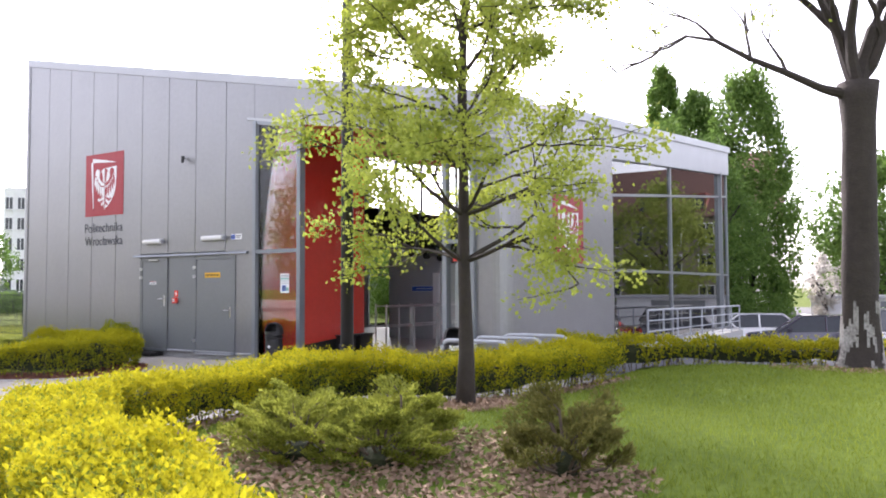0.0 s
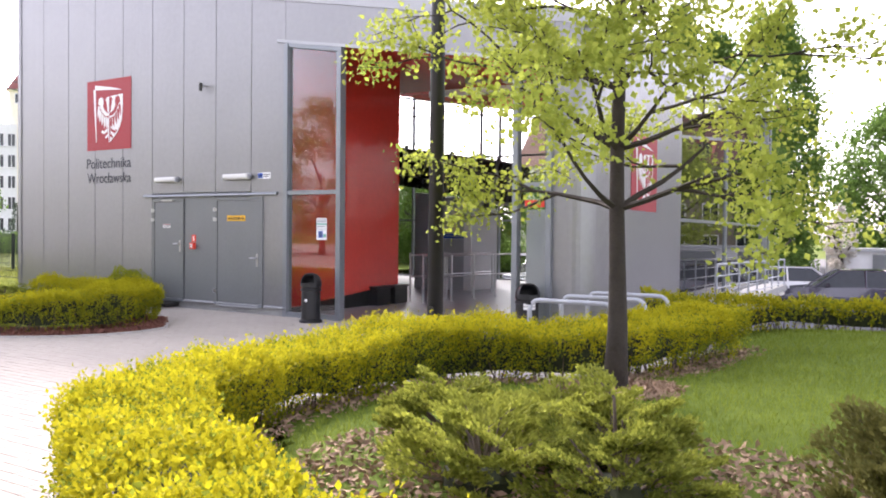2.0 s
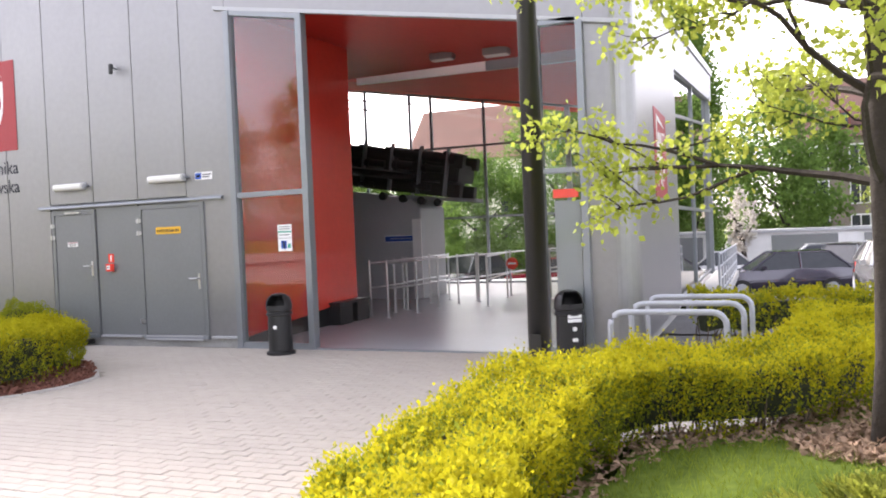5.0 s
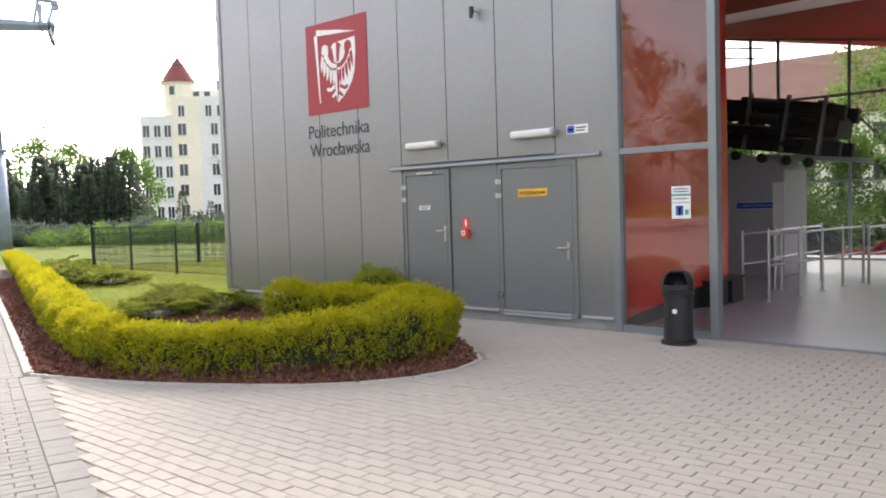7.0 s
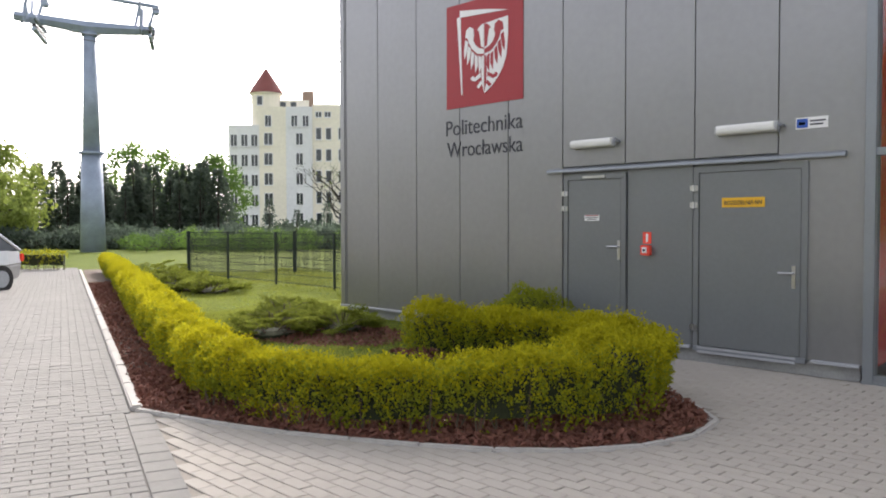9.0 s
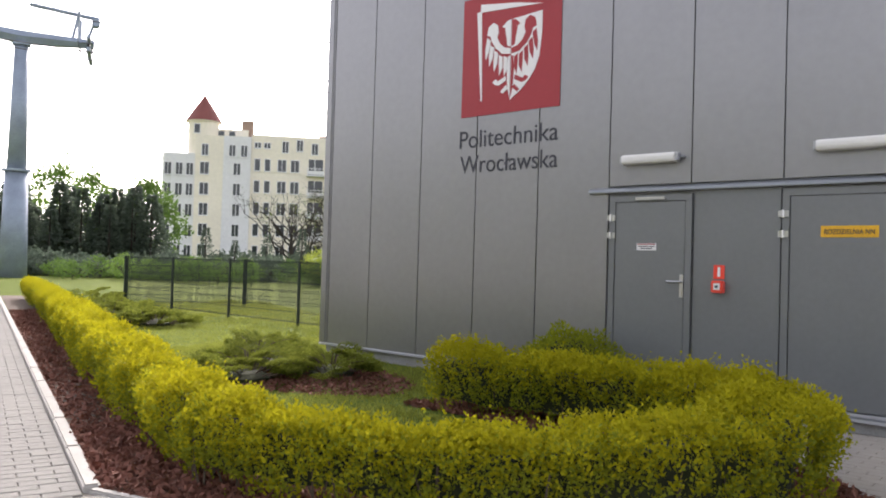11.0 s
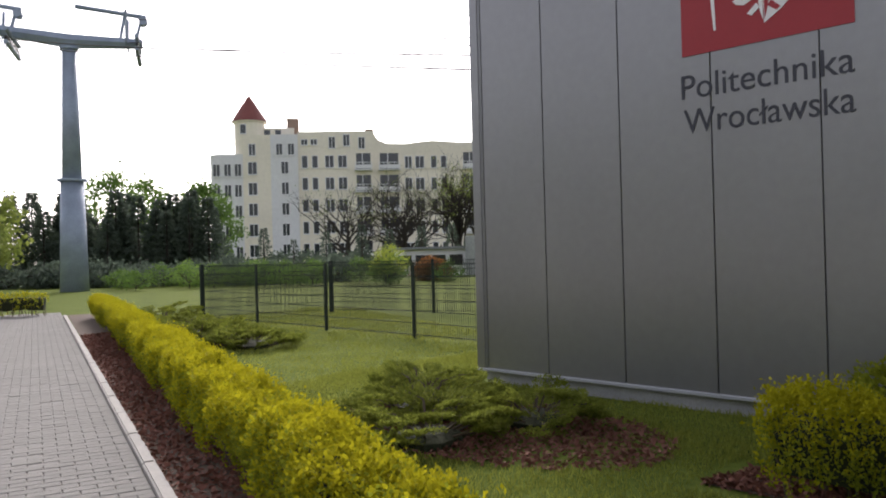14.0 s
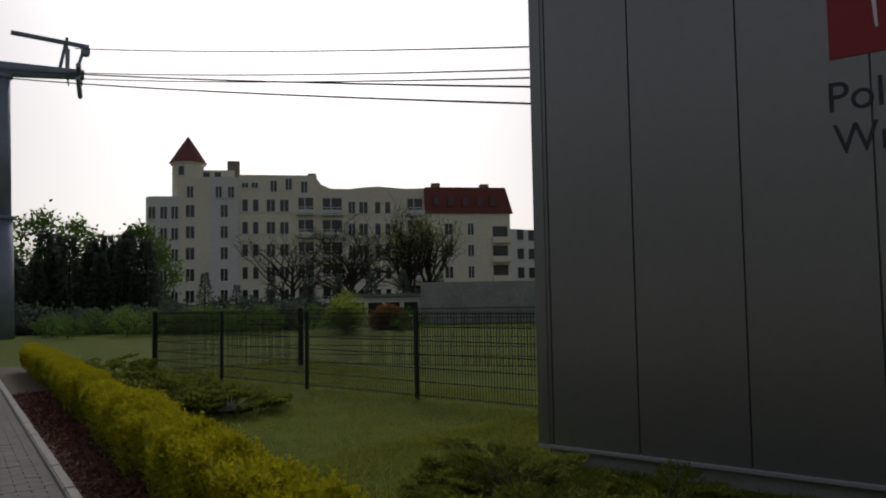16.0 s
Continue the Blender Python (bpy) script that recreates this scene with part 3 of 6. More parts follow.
# ---- hedges ----
def hedge(name, line, label, density=1700, seed=1, top_gold=0.75, size=0.036, bare=0.16):
    """A clipped hedge along rows of x, y, foot, top, half width: single bushes grown together, leaves on short upright sprigs."""
    rng = np.random.default_rng(seed)
    h = base(name, (0, 0, 0), label, "hedge")
    p, length = sample_line(line, 0.08)
    p = np.array(p, float)
    lump = np.array([noise.noise((q[0] * 1.1, q[1] * 1.1, seed)) for q in p])
    bush = np.abs(np.sin(np.pi * np.arange(len(p)) * 0.08 / 0.66 + 2.2 * lump)) ** 0.6
    p[:, 4] *= 0.86 + 0.17 * bush + 0.14 * lump
    p[:, 3] += 0.05 * lump + 0.05 * (bush - 0.7)
    tan = np.gradient(p[:, :2], axis=0)
    tan /= np.linalg.norm(tan, axis=1, keepdims=True)
    nor = np.stack([-tan[:, 1], tan[:, 0]], 1)
    # solid core that blocks the view through, near-black for the shade inside
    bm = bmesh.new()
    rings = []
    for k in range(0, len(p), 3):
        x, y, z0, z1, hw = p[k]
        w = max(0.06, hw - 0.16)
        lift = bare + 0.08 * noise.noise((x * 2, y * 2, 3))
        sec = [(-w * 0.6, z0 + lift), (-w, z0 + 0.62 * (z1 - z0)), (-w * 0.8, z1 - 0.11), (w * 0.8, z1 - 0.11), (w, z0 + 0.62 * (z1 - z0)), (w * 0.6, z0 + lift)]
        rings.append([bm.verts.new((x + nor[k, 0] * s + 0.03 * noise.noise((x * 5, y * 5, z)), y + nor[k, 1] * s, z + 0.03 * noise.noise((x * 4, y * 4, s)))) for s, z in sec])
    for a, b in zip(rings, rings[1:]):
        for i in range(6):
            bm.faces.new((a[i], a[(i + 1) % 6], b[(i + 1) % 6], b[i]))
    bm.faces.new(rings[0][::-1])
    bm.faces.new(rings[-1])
    part("shade_core", bm, M_CORE, h, "solid near-black core standing in for the shaded inside of the hedge")
    # stems
    bm = bmesh.new()
    for k in range(0, len(p), 2):
        x, y, z0, z1, hw = p[k]
        for _ in range(3):
            s = rng.uniform(-0.5, 0.5) * hw
            q = Vector((x + nor[k, 0] * s, y + nor[k, 1] * s, z0 - 0.06))
            e = q + Vector((rng.uniform(-0.12, 0.12), rng.uniform(-0.12, 0.12), 0.4))
            tube(bm, [q, (q + e) / 2 + Vector((rng.uniform(-0.03, 0.03), rng.uniform(-0.03, 0.03), 0)), e], [0.009, 0.007, 0.005], 4, False)
    tagged(part("stemwork", bm, M_TWIG, h, "thin woody stems"), kind="stuff")
    # sprigs over top and sides, and round both ends
    m = 9
    n = int(length * density / m)
    k = rng.integers(0, len(p), n)
    x, y, z0, z1, hw = p[k].T
    ht = z1 - z0
    per = 2 * ht + 2 * hw
    along = rng.random(n) * per
    s = np.where(along < ht, -hw, np.where(along < ht + 2 * hw, along - ht - hw, hw))
    z = np.where(along < ht, z0 + along, np.where(along < ht + 2 * hw, z1, z0 + per - along))
    topz = z >= z1 - 1e-6
    gx, gy = x + nor[k, 0] * s, y + nor[k, 1] * s
    wob = np.array([noise.noise((a * 1.7, b * 1.7, c * 1.7 + seed)) for a, b, c in zip(gx, gy, z)])
    mid = np.array([noise.noise((a * 4.6, b * 4.6, c * 4.6 + 9)) for a, b, c in zip(gx, gy, z)])
    hole = np.array([noise.noise((a * 2.6, b * 2.6, c * 2.0 + 31)) for a, b, c in zip(gx, gy, z)])
    dep = np.abs(rng.normal(0, 0.035, n)) - 0.08 * wob - 0.075 * mid
    edge = np.clip((np.abs(s) - hw * 0.6) / (hw * 0.4), 0, 1) ** 2 * topz * 0.075
    up_ = np.clip((z - z1 + 0.14) / 0.14, 0, 1) ** 2 * ~topz * 0.05
    low = np.clip((z - z0 - bare * 0.6 - 0.16 * hole) / (bare + 0.1), 0, 1)
    keep = topz | (rng.random(n) < 0.12 + 0.88 * low)
    s2 = np.where(topz, s * 0.94, s - np.sign(s) * (dep + up_ + 0.07 * (1 - low)))
    z2 = np.where(topz, z - dep - edge, z)
    j = rng.uniform(-0.05, 0.05, n)
    root = np.stack([x + nor[k, 0] * s2 + tan[k, 0] * j, y + nor[k, 1] * s2 + tan[k, 1] * j, z2], 1)
    out = np.where(topz, 0, np.sign(s)) * 0.55
    way = np.stack([nor[k, 0] * out, nor[k, 1] * out, np.ones(n)], 1) + rng.normal(0, 0.33, (n, 3))
    way /= np.linalg.norm(way, axis=1, keepdims=True)
    long_ = np.where(topz & (rng.random(n) < 0.07), rng.uniform(0.13, 0.24, n), rng.uniform(0.05, 0.12, n))
    t_ = np.linspace(0, 1, m)[None, :] + rng.uniform(-0.05, 0.05, (n, m))
    pos = root[:, None, :] + way[:, None, :] * (long_[:, None] * (t_ - 0.45))[:, :, None] + rng.normal(0, 0.009, (n, m, 3))
    head = way[:, None, :] * 0.75 + rng.normal(0, 0.6, (n, m, 3))
    gold = np.where(topz, top_gold + 0.3 * wob + 0.15 * mid, np.clip((z - z0) / ht - 0.5, 0, 1) * 1.1 + 0.30 + 0.4 * wob + 0.3 * mid)
    isg = rng.random((n, m)) < (gold[:, None] + 0.3 * (t_ - 0.5))
    a, b = keep[:, None] & isg, keep[:, None] & ~isg
    leaves("golden_foliage", pos[a], head[a], size, M_YEL, h, rng, 0.62)["label"] = "golden yellow young shoots"
    leaves("green_foliage", pos[b], head[b], size, M_GRN, h, rng, 0.62)["label"] = "small green leaves"
    return h


HEDGE1 = [(14.3, -9.82, 0.1, 0.79, 0.29), (13.6, -9.58, 0.1, 0.79, 0.29), (12.6, -9.13, 0.1, 0.79, 0.29), (11.42, -8.62, 0.1, 0.76, 0.28), (10.36, -8.05, 0.1, 0.72, 0.28), (9.72, -7.53, 0.08, 0.70, 0.29), (9.45, -7.05, 0.08, 0.68, 0.32), (9.28, -6.5, 0.08, 0.66, 0.34), (9.22, -5.9, 0.08, 0.66, 0.37), (9.27, -5.1, 0.06, 0.66, 0.39), (9.5, -4.4, 0.06, 0.68, 0.38), (9.95, -4.05, 0.08, 0.68, 0.36), (10.45, -3.75, 0.1, 0.68, 0.36), (10.88, -3.1, 0.12, 0.68, 0.36), (11.02, -2.3, 0.12, 0.68, 0.36), (11.1, -1.2, 0.1, 0.66, 0.36)]
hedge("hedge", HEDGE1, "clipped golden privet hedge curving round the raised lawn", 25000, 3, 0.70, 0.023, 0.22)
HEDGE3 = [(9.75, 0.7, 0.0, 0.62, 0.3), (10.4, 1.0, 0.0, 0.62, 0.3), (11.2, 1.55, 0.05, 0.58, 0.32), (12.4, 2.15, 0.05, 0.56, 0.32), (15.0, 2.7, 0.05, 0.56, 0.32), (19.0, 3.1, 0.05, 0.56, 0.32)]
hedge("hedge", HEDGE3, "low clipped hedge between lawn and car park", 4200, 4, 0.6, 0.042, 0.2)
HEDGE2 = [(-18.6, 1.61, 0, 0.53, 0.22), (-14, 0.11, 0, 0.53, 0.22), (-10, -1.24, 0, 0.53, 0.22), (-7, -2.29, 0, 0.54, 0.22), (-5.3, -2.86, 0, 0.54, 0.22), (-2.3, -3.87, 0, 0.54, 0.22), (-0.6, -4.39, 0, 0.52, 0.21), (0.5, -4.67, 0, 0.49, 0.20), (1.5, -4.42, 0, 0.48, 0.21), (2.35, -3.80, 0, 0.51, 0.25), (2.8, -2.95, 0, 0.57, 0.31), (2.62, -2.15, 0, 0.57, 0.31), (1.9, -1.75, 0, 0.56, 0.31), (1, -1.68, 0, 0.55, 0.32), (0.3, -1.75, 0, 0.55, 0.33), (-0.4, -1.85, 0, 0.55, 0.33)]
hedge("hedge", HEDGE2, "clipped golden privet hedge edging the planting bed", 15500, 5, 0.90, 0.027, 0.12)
hedge("hedge", [(-20.9, 1.1, 0, 0.6, 0.3), (-22.5, -1.0, 0, 0.6, 0.3), (-24.5, -3.6, 0, 0.6, 0.3)], "low clipped hedge across the far end of the path", 1500, 6, 0.55, 0.05)


# ---- trees ----
def grow(bm, start, direction, length, radius, depth, rng, tips, spread=0.6, up=0.25, ratio=0.72, kids=(2, 4)):
    pts, p, d = [start], start.copy(), direction.normalized()
    steps = 4
    for _ in range(steps):
        d = (d + Vector(rng.normal(0, 0.16, 3)) + Vector((0, 0, up * 0.18))).normalized()
        p = p + d * length / steps
        pts.append(p.copy())
    tube(bm, pts, [radius * (1 - 0.14 * i) for i in range(steps + 1)], 7 if radius > 0.03 else 4, False)
    if depth <= 2:
        tips.extend((q.copy(), d.copy()) for q in pts[1:])
    if depth > 0:
        for _ in range(rng.integers(*kids)):
            q = pts[rng.integers(2, steps + 1)]
            nd = (d + Vector(rng.normal(0, spread, 3)) + Vector((0, 0, up))).normalized()
            nd.z = max(nd.z, -0.05)
            grow(bm, q, nd, length * ratio * rng.uniform(0.75, 1.15), radius * 0.55, depth - 1, rng, tips, spread, up, ratio, kids)


def broadleaf(name, loc, label, trunk, limbs, leaf_n, leaf_size, material, seed, clump=0.12, limb_len=1.0, trunk_r=0.08, depth=3, tilt=0.9, bark=None, first=0.35, up=0.25, spread=0.6):
    """Tapered trunk of that height, limbs from the share first of it upwards, leaves scattered round the twig ends."""
    rng = np.random.default_rng(seed)
    t = base(name, loc, label, "tree")
    bm, tips = bmesh.new(), []
    n = 12
    pts = [Vector((0.03 * trunk_r / 0.08 * noise.noise((seed, i * 0.4, 0)), 0.03 * trunk_r / 0.08 * noise.noise((seed, i * 0.4, 5)), trunk * i / n - (0.1 if i == 0 else 0))) for i in range(n + 1)]
    rad = [trunk_r * (1.0 + (0.45 if i == 0 else 0.12 if i == 1 else 0)) * (1 - 0.8 * i / n) for i in range(n + 1)]
    tube(bm, pts, rad, 12, True)
    part("trunk", bm, bark or M_BARK, t, smooth=True)
    bm = bmesh.new()
    for i in range(limbs):
        f = first + (1 - first) * (i + 0.5) / limbs
        q = pts[min(n, int(f * n))]
        a = i * 2.4 + rng.uniform(-0.4, 0.4)
        d = Vector((math.cos(a) * tilt, math.sin(a) * tilt, 0.45 + f * 0.5))
        grow(bm, q, d, limb_len * (1.15 - 0.55 * f), trunk_r * 0.40 * (1.1 - 0.6 * f), depth, rng, tips, spread, up)
    part("branchwork", bm, bark or M_BARK, t)
    if leaf_n:
        tp = np.array([q for q, _ in tips])
        k = rng.integers(0, len(tp), leaf_n)
        pos = tp[k] + rng.normal(0, clump, (leaf_n, 3))
        head = rng.normal(0, 0.7, (leaf_n, 3)) + np.array((0, 0, -0.5))
        leaves("crown", pos, head, leaf_size, material, t, rng, 0.8)
    return t


broadleaf("young_linden", (11.05, -4.4, 0.3), "slender young linden tree with fresh yellow-green leaves", 5.4, 44, 50000, 0.044, M_LINDEN, 7, 0.06, 0.92, 0.072, 3, 1.25, None, 0.27, 0.02, 0.5)


# ---- doors, lamps and signs on the front wall ----
def door(name, x0, x1, z0, z1, hinge_x, handle_x, handle_z, label, vents=False):
    d = base(name, (0, 0, 0), label, "door", kind="structure")
    bm = bmesh.new()
    for a, b, c, e in ((x0 - 0.06, x0, z0, z1 + 0.06), (x1, x1 + 0.06, z0, z1 + 0.06), (x0, x1, z1, z1 + 0.06)):
        box(bm, a, b, -0.02, 0.06, c, e)
    part("frame", bm, M_DOOR, d)
    leaf = boxpart("leaf", (x0 + 0.006, x1 - 0.006, -0.012, 0.04, z0 + 0.01, z1 - 0.006), M_DOOR, d, bevel=0.004)
    boxpart("threshold", (x0 - 0.05, x1 + 0.05, -0.03, 0.05, z0 - 0.05, z0 + 0.004), M_FRAME, d)
    s = 1 if handle_x < (x0 + x1) / 2 else -1
    bm = bmesh.new()
    box(bm, handle_x - 0.018, handle_x + 0.018, -0.022, -0.012, handle_z - 0.15, handle_z + 0.07)
    tube(bm, [(handle_x, -0.02, handle_z), (handle_x, -0.065, handle_z), (handle_x + s * 0.02, -0.07, handle_z), (handle_x + s * 0.13, -0.07, handle_z)], 0.010, 8)
    part("handle", bm, M_STEEL, d, "brushed steel lever handle")
    for z in (z1 - 0.16, z1 - 0.34, z0 + 0.2):
        bm = bmesh.new()
        tube(bm, [(hinge_x, -0.035, z - 0.035), (hinge_x, -0.035, z + 0.035)], 0.013, 8)
        box(bm, hinge_x - 0.045, hinge_x + 0.045, -0.03, -0.02, z - 0.028, z + 0.028)
        part("hinge", bm, M_STEEL, d, "steel hinge")
    return d


d1 = door("door_1", 0.31, 1.07, 0.16, 1.99, 0.27, 1.04, 1.2, "closed grey steel service door")
bm = bmesh.new()
box(bm, 0.55, 0.86, -0.05, -0.012, 2.005, 2.03)
part("closer", bm, M_STEEL, d1, "slim steel door closer")
d2 = door("door_2", 2.03, 3.10, 0.16, 2.0, 1.98, 3.03, 0.98, "closed wide grey steel door with a lower rail")
for z in (0.105, 0.15):
    boxpart("rail", (2.03, 3.06, -0.035, -0.012, z - 0.012, z + 0.012), M_FLASH, d2, "light metal bottom rail")
for a, b, z0 in ((1.15, 1.95, 0.16), (3.18, 3.64, 0.16)):
    bm = bmesh.new()
    box(bm, a, b, 0.002, 0.045, z0, 2.1)
    part("panel", bm, M_DOOR, wall_front)
bm = bmesh.new()
prism(bm, [(0.05, 2.085), (-0.055, 2.085), (-0.055, 2.10), (-0.045, 2.12), (0.05, 2.165)], "x", 0.0, 3.50)
tagged(link("trim", bm, M_FRAME, 0.003), "projecting grey drip ledge above the doors", "trim", kind="structure")
bm = bmesh.new()
box(bm, 0.22, 1.0, -0.32, 0.0, 0.02, 0.09)
tagged(link("door_step", bm, M_MACH, 0.008), "dark steel grating step below the door", "step")


def wall_lamp(x0, x1, z):
    lamp = base("wall_lamp", ((x0 + x1) / 2, 0, z), "long white tube lamp on the clad wall", "lamp", "wall lamps")
    L = (x1 - x0) / 2
    bm = bmesh.new()
    prism(bm, [(-0.10, -0.045), (-0.115, -0.02), (-0.115, 0.02), (-0.10, 0.045), (-0.03, 0.05), (-0.03, -0.05)], "x", -L, L)
    part("cover", bm, M_LAMP, lamp, "opal plastic cover", 0.006)
    boxpart("housing", (-L - 0.01, L + 0.01, -0.032, -0.002, -0.055, 0.055), M_FLASH, lamp, "grey housing", 0.004)
    for s in (-1, 1):
        boxpart("end_cap", (s * (L + 0.012) - 0.012, s * (L + 0.012) + 0.012, -0.095, -0.02, -0.035, 0.035), M_FLASH, lamp, "", 0.004)
    bm = bmesh.new()
    tube(bm, [(L + 0.02, -0.05, 0), (L + 0.055, -0.05, 0.0), (L + 0.055, -0.002, 0.0)], 0.012, 6)
    part("cable_gland", bm, M_FRAME, lamp)


wall_lamp(0.41, 0.98, 2.41)
wall_lamp(2.26, 2.86, 2.42)


def text_mesh(name, words, x, y, z, height, width, material, parent, label=""):
    c = bpy.data.curves.new(name, "FONT")
    c.body, c.size, c.extrude = words, 1.0, 0.002
    ob = new(name, c)
    me = bpy.data.meshes.new_from_object(ob.evaluated_get(bpy.context.evaluated_depsgraph_get()))
    bpy.data.objects.remove(ob)
    co = np.array([v.co for v in me.vertices])
    lo, hi = co.min(0), co.max(0)
    sx = width / (hi[0] - lo[0])
    me.transform(Matrix(((sx, 0, 0, -lo[0] * sx), (0, 0, -1, 0), (0, height, 0, 0), (0, 0, 0, 1))))
    me.materials.append(material)
    t = new(name, me)
    t.location = (x, y, z)
    t.parent = parent
    if label:
        t["label"] = label
    return t


sign = base("building_sign", (0, 0, 0), "red and white emblem above dark lettering on the clad wall", "sign")
boxpart("emblem_field", (-1.81, -0.41, -0.008, -0.002, 3.07, 4.49), M_REDLOGO, sign, "square red emblem field")


def emblem(parent, place, k):
    """Plain white shapes of a shield with winged strokes; place maps (u, v) in 0..1 to the wall."""
    def shape(name, poly, lift):
        bm = bmesh.new()
        front_face = [bm.verts.new(place(u, v, lift)) for u, v in poly]
        back_face = [bm.verts.new(place(u, v, 0.0)) for u, v in poly]
        n = len(poly)
        bm.faces.new(front_face)
        bm.faces.new(back_face[::-1])
        for i in range(n):
            bm.faces.new((front_face[i], front_face[(i + 1) % n], back_face[(i + 1) % n], back_face[i]))
        return part(name, bm, M_WHITE if not name.startswith("red") else M_REDLOGO, parent)
    # angled strokes at two sides of the shield
    shape("stroke", [(0.15, 0.87), (0.20, 0.88), (0.225, 0.12), (0.212, 0.12)], 0.006)
    shape("stroke", [(0.19, 0.868), (0.19, 0.935), (0.55, 0.885), (0.82, 0.83), (0.50, 0.85)], 0.006)
    # white right half of a pointed shield
    shape("shield", [(0.517, 0.10), (0.517, 0.755), (0.82, 0.775), (0.82, 0.60), (0.80, 0.42), (0.76, 0.32), (0.70, 0.24), (0.62, 0.165)], 0.006)
    # one half bird in white on red, its mirror image in red on white
    half = [("wing", [(0.265, 0.66), (0.28, 0.73), (0.33, 0.757), (0.375, 0.73), (0.385, 0.67), (0.372, 0.63), (0.40, 0.575), (0.45, 0.535), (0.512, 0.52), (0.512, 0.475), (0.43, 0.485), (0.36, 0.54), (0.318, 0.60), (0.30, 0.65)]),
            ("head", [(0.512, 0.755), (0.47, 0.745), (0.425, 0.705), (0.455, 0.695), (0.458, 0.66), (0.472, 0.60), (0.478, 0.545), (0.512, 0.535)]),
            ("tail", [(0.512, 0.46), (0.49, 0.455), (0.482, 0.32), (0.49, 0.20), (0.512, 0.12)]),
            ("claw", [(0.47, 0.30), (0.39, 0.262), (0.37, 0.285), (0.335, 0.265), (0.355, 0.24), (0.40, 0.228), (0.475, 0.262)]),
            ("claw", [(0.475, 0.225), (0.42, 0.175), (0.445, 0.158), (0.492, 0.195)])]
    for (a, b), (c, d) in (((0.275, 0.64), (0.255, 0.46)), ((0.312, 0.575), (0.295, 0.40)), ((0.355, 0.525), (0.345, 0.35)), ((0.402, 0.485), (0.402, 0.31)), ((0.452, 0.47), (0.452, 0.30))):
        half.append(("feather", [(a - 0.008, b), (a + 0.03, b - 0.025), (c + 0.032, d + 0.06), (c, d), (c - 0.006, d + 0.08)]))
    for nm, poly in half:
        shape(nm, poly, 0.008)
        shape("red_" + nm, [(1.034 - u, v) for u, v in poly][::-1], 0.009)


emblem(sign, lambda u, v, w: (-1.81 + 1.4 * u, -0.008 - w, 3.07 + 1.42 * v), 1)
text_mesh("lettering", "Politechnika", -1.825, -0.004, 2.70, 0.30, 1.405, M_TEXT, sign, "dark lettering")
text_mesh("lettering", "Wroc\u0142awska", -1.81, -0.004, 2.40, 0.30, 1.39, M_TEXT, sign, "dark lettering")


def plate(name, x0, x1, z0, z1, y, material, label, bars=(), category="sign"):
    s = base(name, (0, 0, 0), label, category)
    boxpart("board", (x0, x1, y - 0.006, y, z0, z1), material, s, "", 0.0015)
    for bx0, bx1, bz0, bz1, m in bars:
        boxpart("print", (x0 + (x1 - x0) * bx0, x0 + (x1 - x0) * bx1, y - 0.008, y - 0.006, z0 + (z1 - z0) * bz0, z0 + (z1 - z0) * bz1), m, s)
    return s


plate("camera_notice", 3.03, 3.33, 2.37, 2.48, -0.001, M_WHITE, "small white and blue notice on the cladding", ((0.03, 0.38, 0.1, 0.9, M_BLUE), (0.1, 0.3, 0.35, 0.6, M_WHITE), (0.45, 0.93, 0.58, 0.72, M_TEXT), (0.45, 0.85, 0.28, 0.42, M_TEXT)))
ys_ = plate("door_plate", 2.29, 2.74, 1.63, 1.73, -0.014, M_YSIGN, "yellow plate with black lettering on the wide door")
text_mesh("lettering", "ROZDZIELNIA NN", 2.32, -0.022, 1.657, 0.062, 0.39, M_TEXT, ys_)
plate("door_plate", 0.56, 0.77, 1.50, 1.57, -0.014, M_WHITE, "small white plate on the narrow door", ((0.05, 0.95, 0.8, 0.95, M_REDLOGO), (0.08, 0.92, 0.5, 0.62, M_TEXT), (0.2, 0.8, 0.2, 0.34, M_TEXT)))
fa = base("fire_switch", (1.41, 0, 1.17), "red emergency switch box with a small red sign above", "switch")
boxpart("case", (-0.055, 0.055, -0.075, -0.003, -0.06, 0.055), M_RED, fa, "", 0.008)
boxpart("window", (-0.03, 0.03, -0.078, -0.074, -0.03, 0.03), M_WHITE, fa)
boxpart("knob", (-0.012, 0.012, -0.088, -0.077, -0.012, 0.012), M_TEXT, fa)
boxpart("sign", (-0.06, 0.045, -0.006, 0.0, 0.07, 0.2), M_RED, fa)
boxpart("symbol", (-0.02, 0.005, -0.009, -0.005, 0.09, 0.18), M_WHITE, fa)
sens = base("wall_sensor", (1.67, 0, 4.07), "small dark sensor on a short wall bracket", "sensor")
bm = bmesh.new()
tube(bm, [(0, 0, 0.03), (0, -0.09, 0.05)], 0.012, 8)
part("bracket", bm, M_FRAME, sens)
bm = bmesh.new()
tube(bm, [(0.0, -0.09, 0.08), (0.0, -0.10, -0.06)], [0.035, 0.028], 10)
part("body", bm, M_BLACK, sens)
nt_ = plate("paper_notice", 4.38, 4.60, 1.32, 1.68, -0.012, M_WHITE, "white paper notices taped to the glass", ((0.1, 0.9, 0.9, 0.93, M_TEXT), (0.1, 0.9, 0.82, 0.85, M_TEXT), (0.0, 1.0, 0.70, 0.76, M_GREENF), (0.1, 0.85, 0.60, 0.63, M_TEXT), (0.0, 1.0, 0.485, 0.5, M_TEXT), (0.22, 0.62, 0.10, 0.40, M_BLUE), (0.36, 0.5, 0.12, 0.36, M_WHITE), (0.7, 0.9, 0.12, 0.28, M_GREENF)))
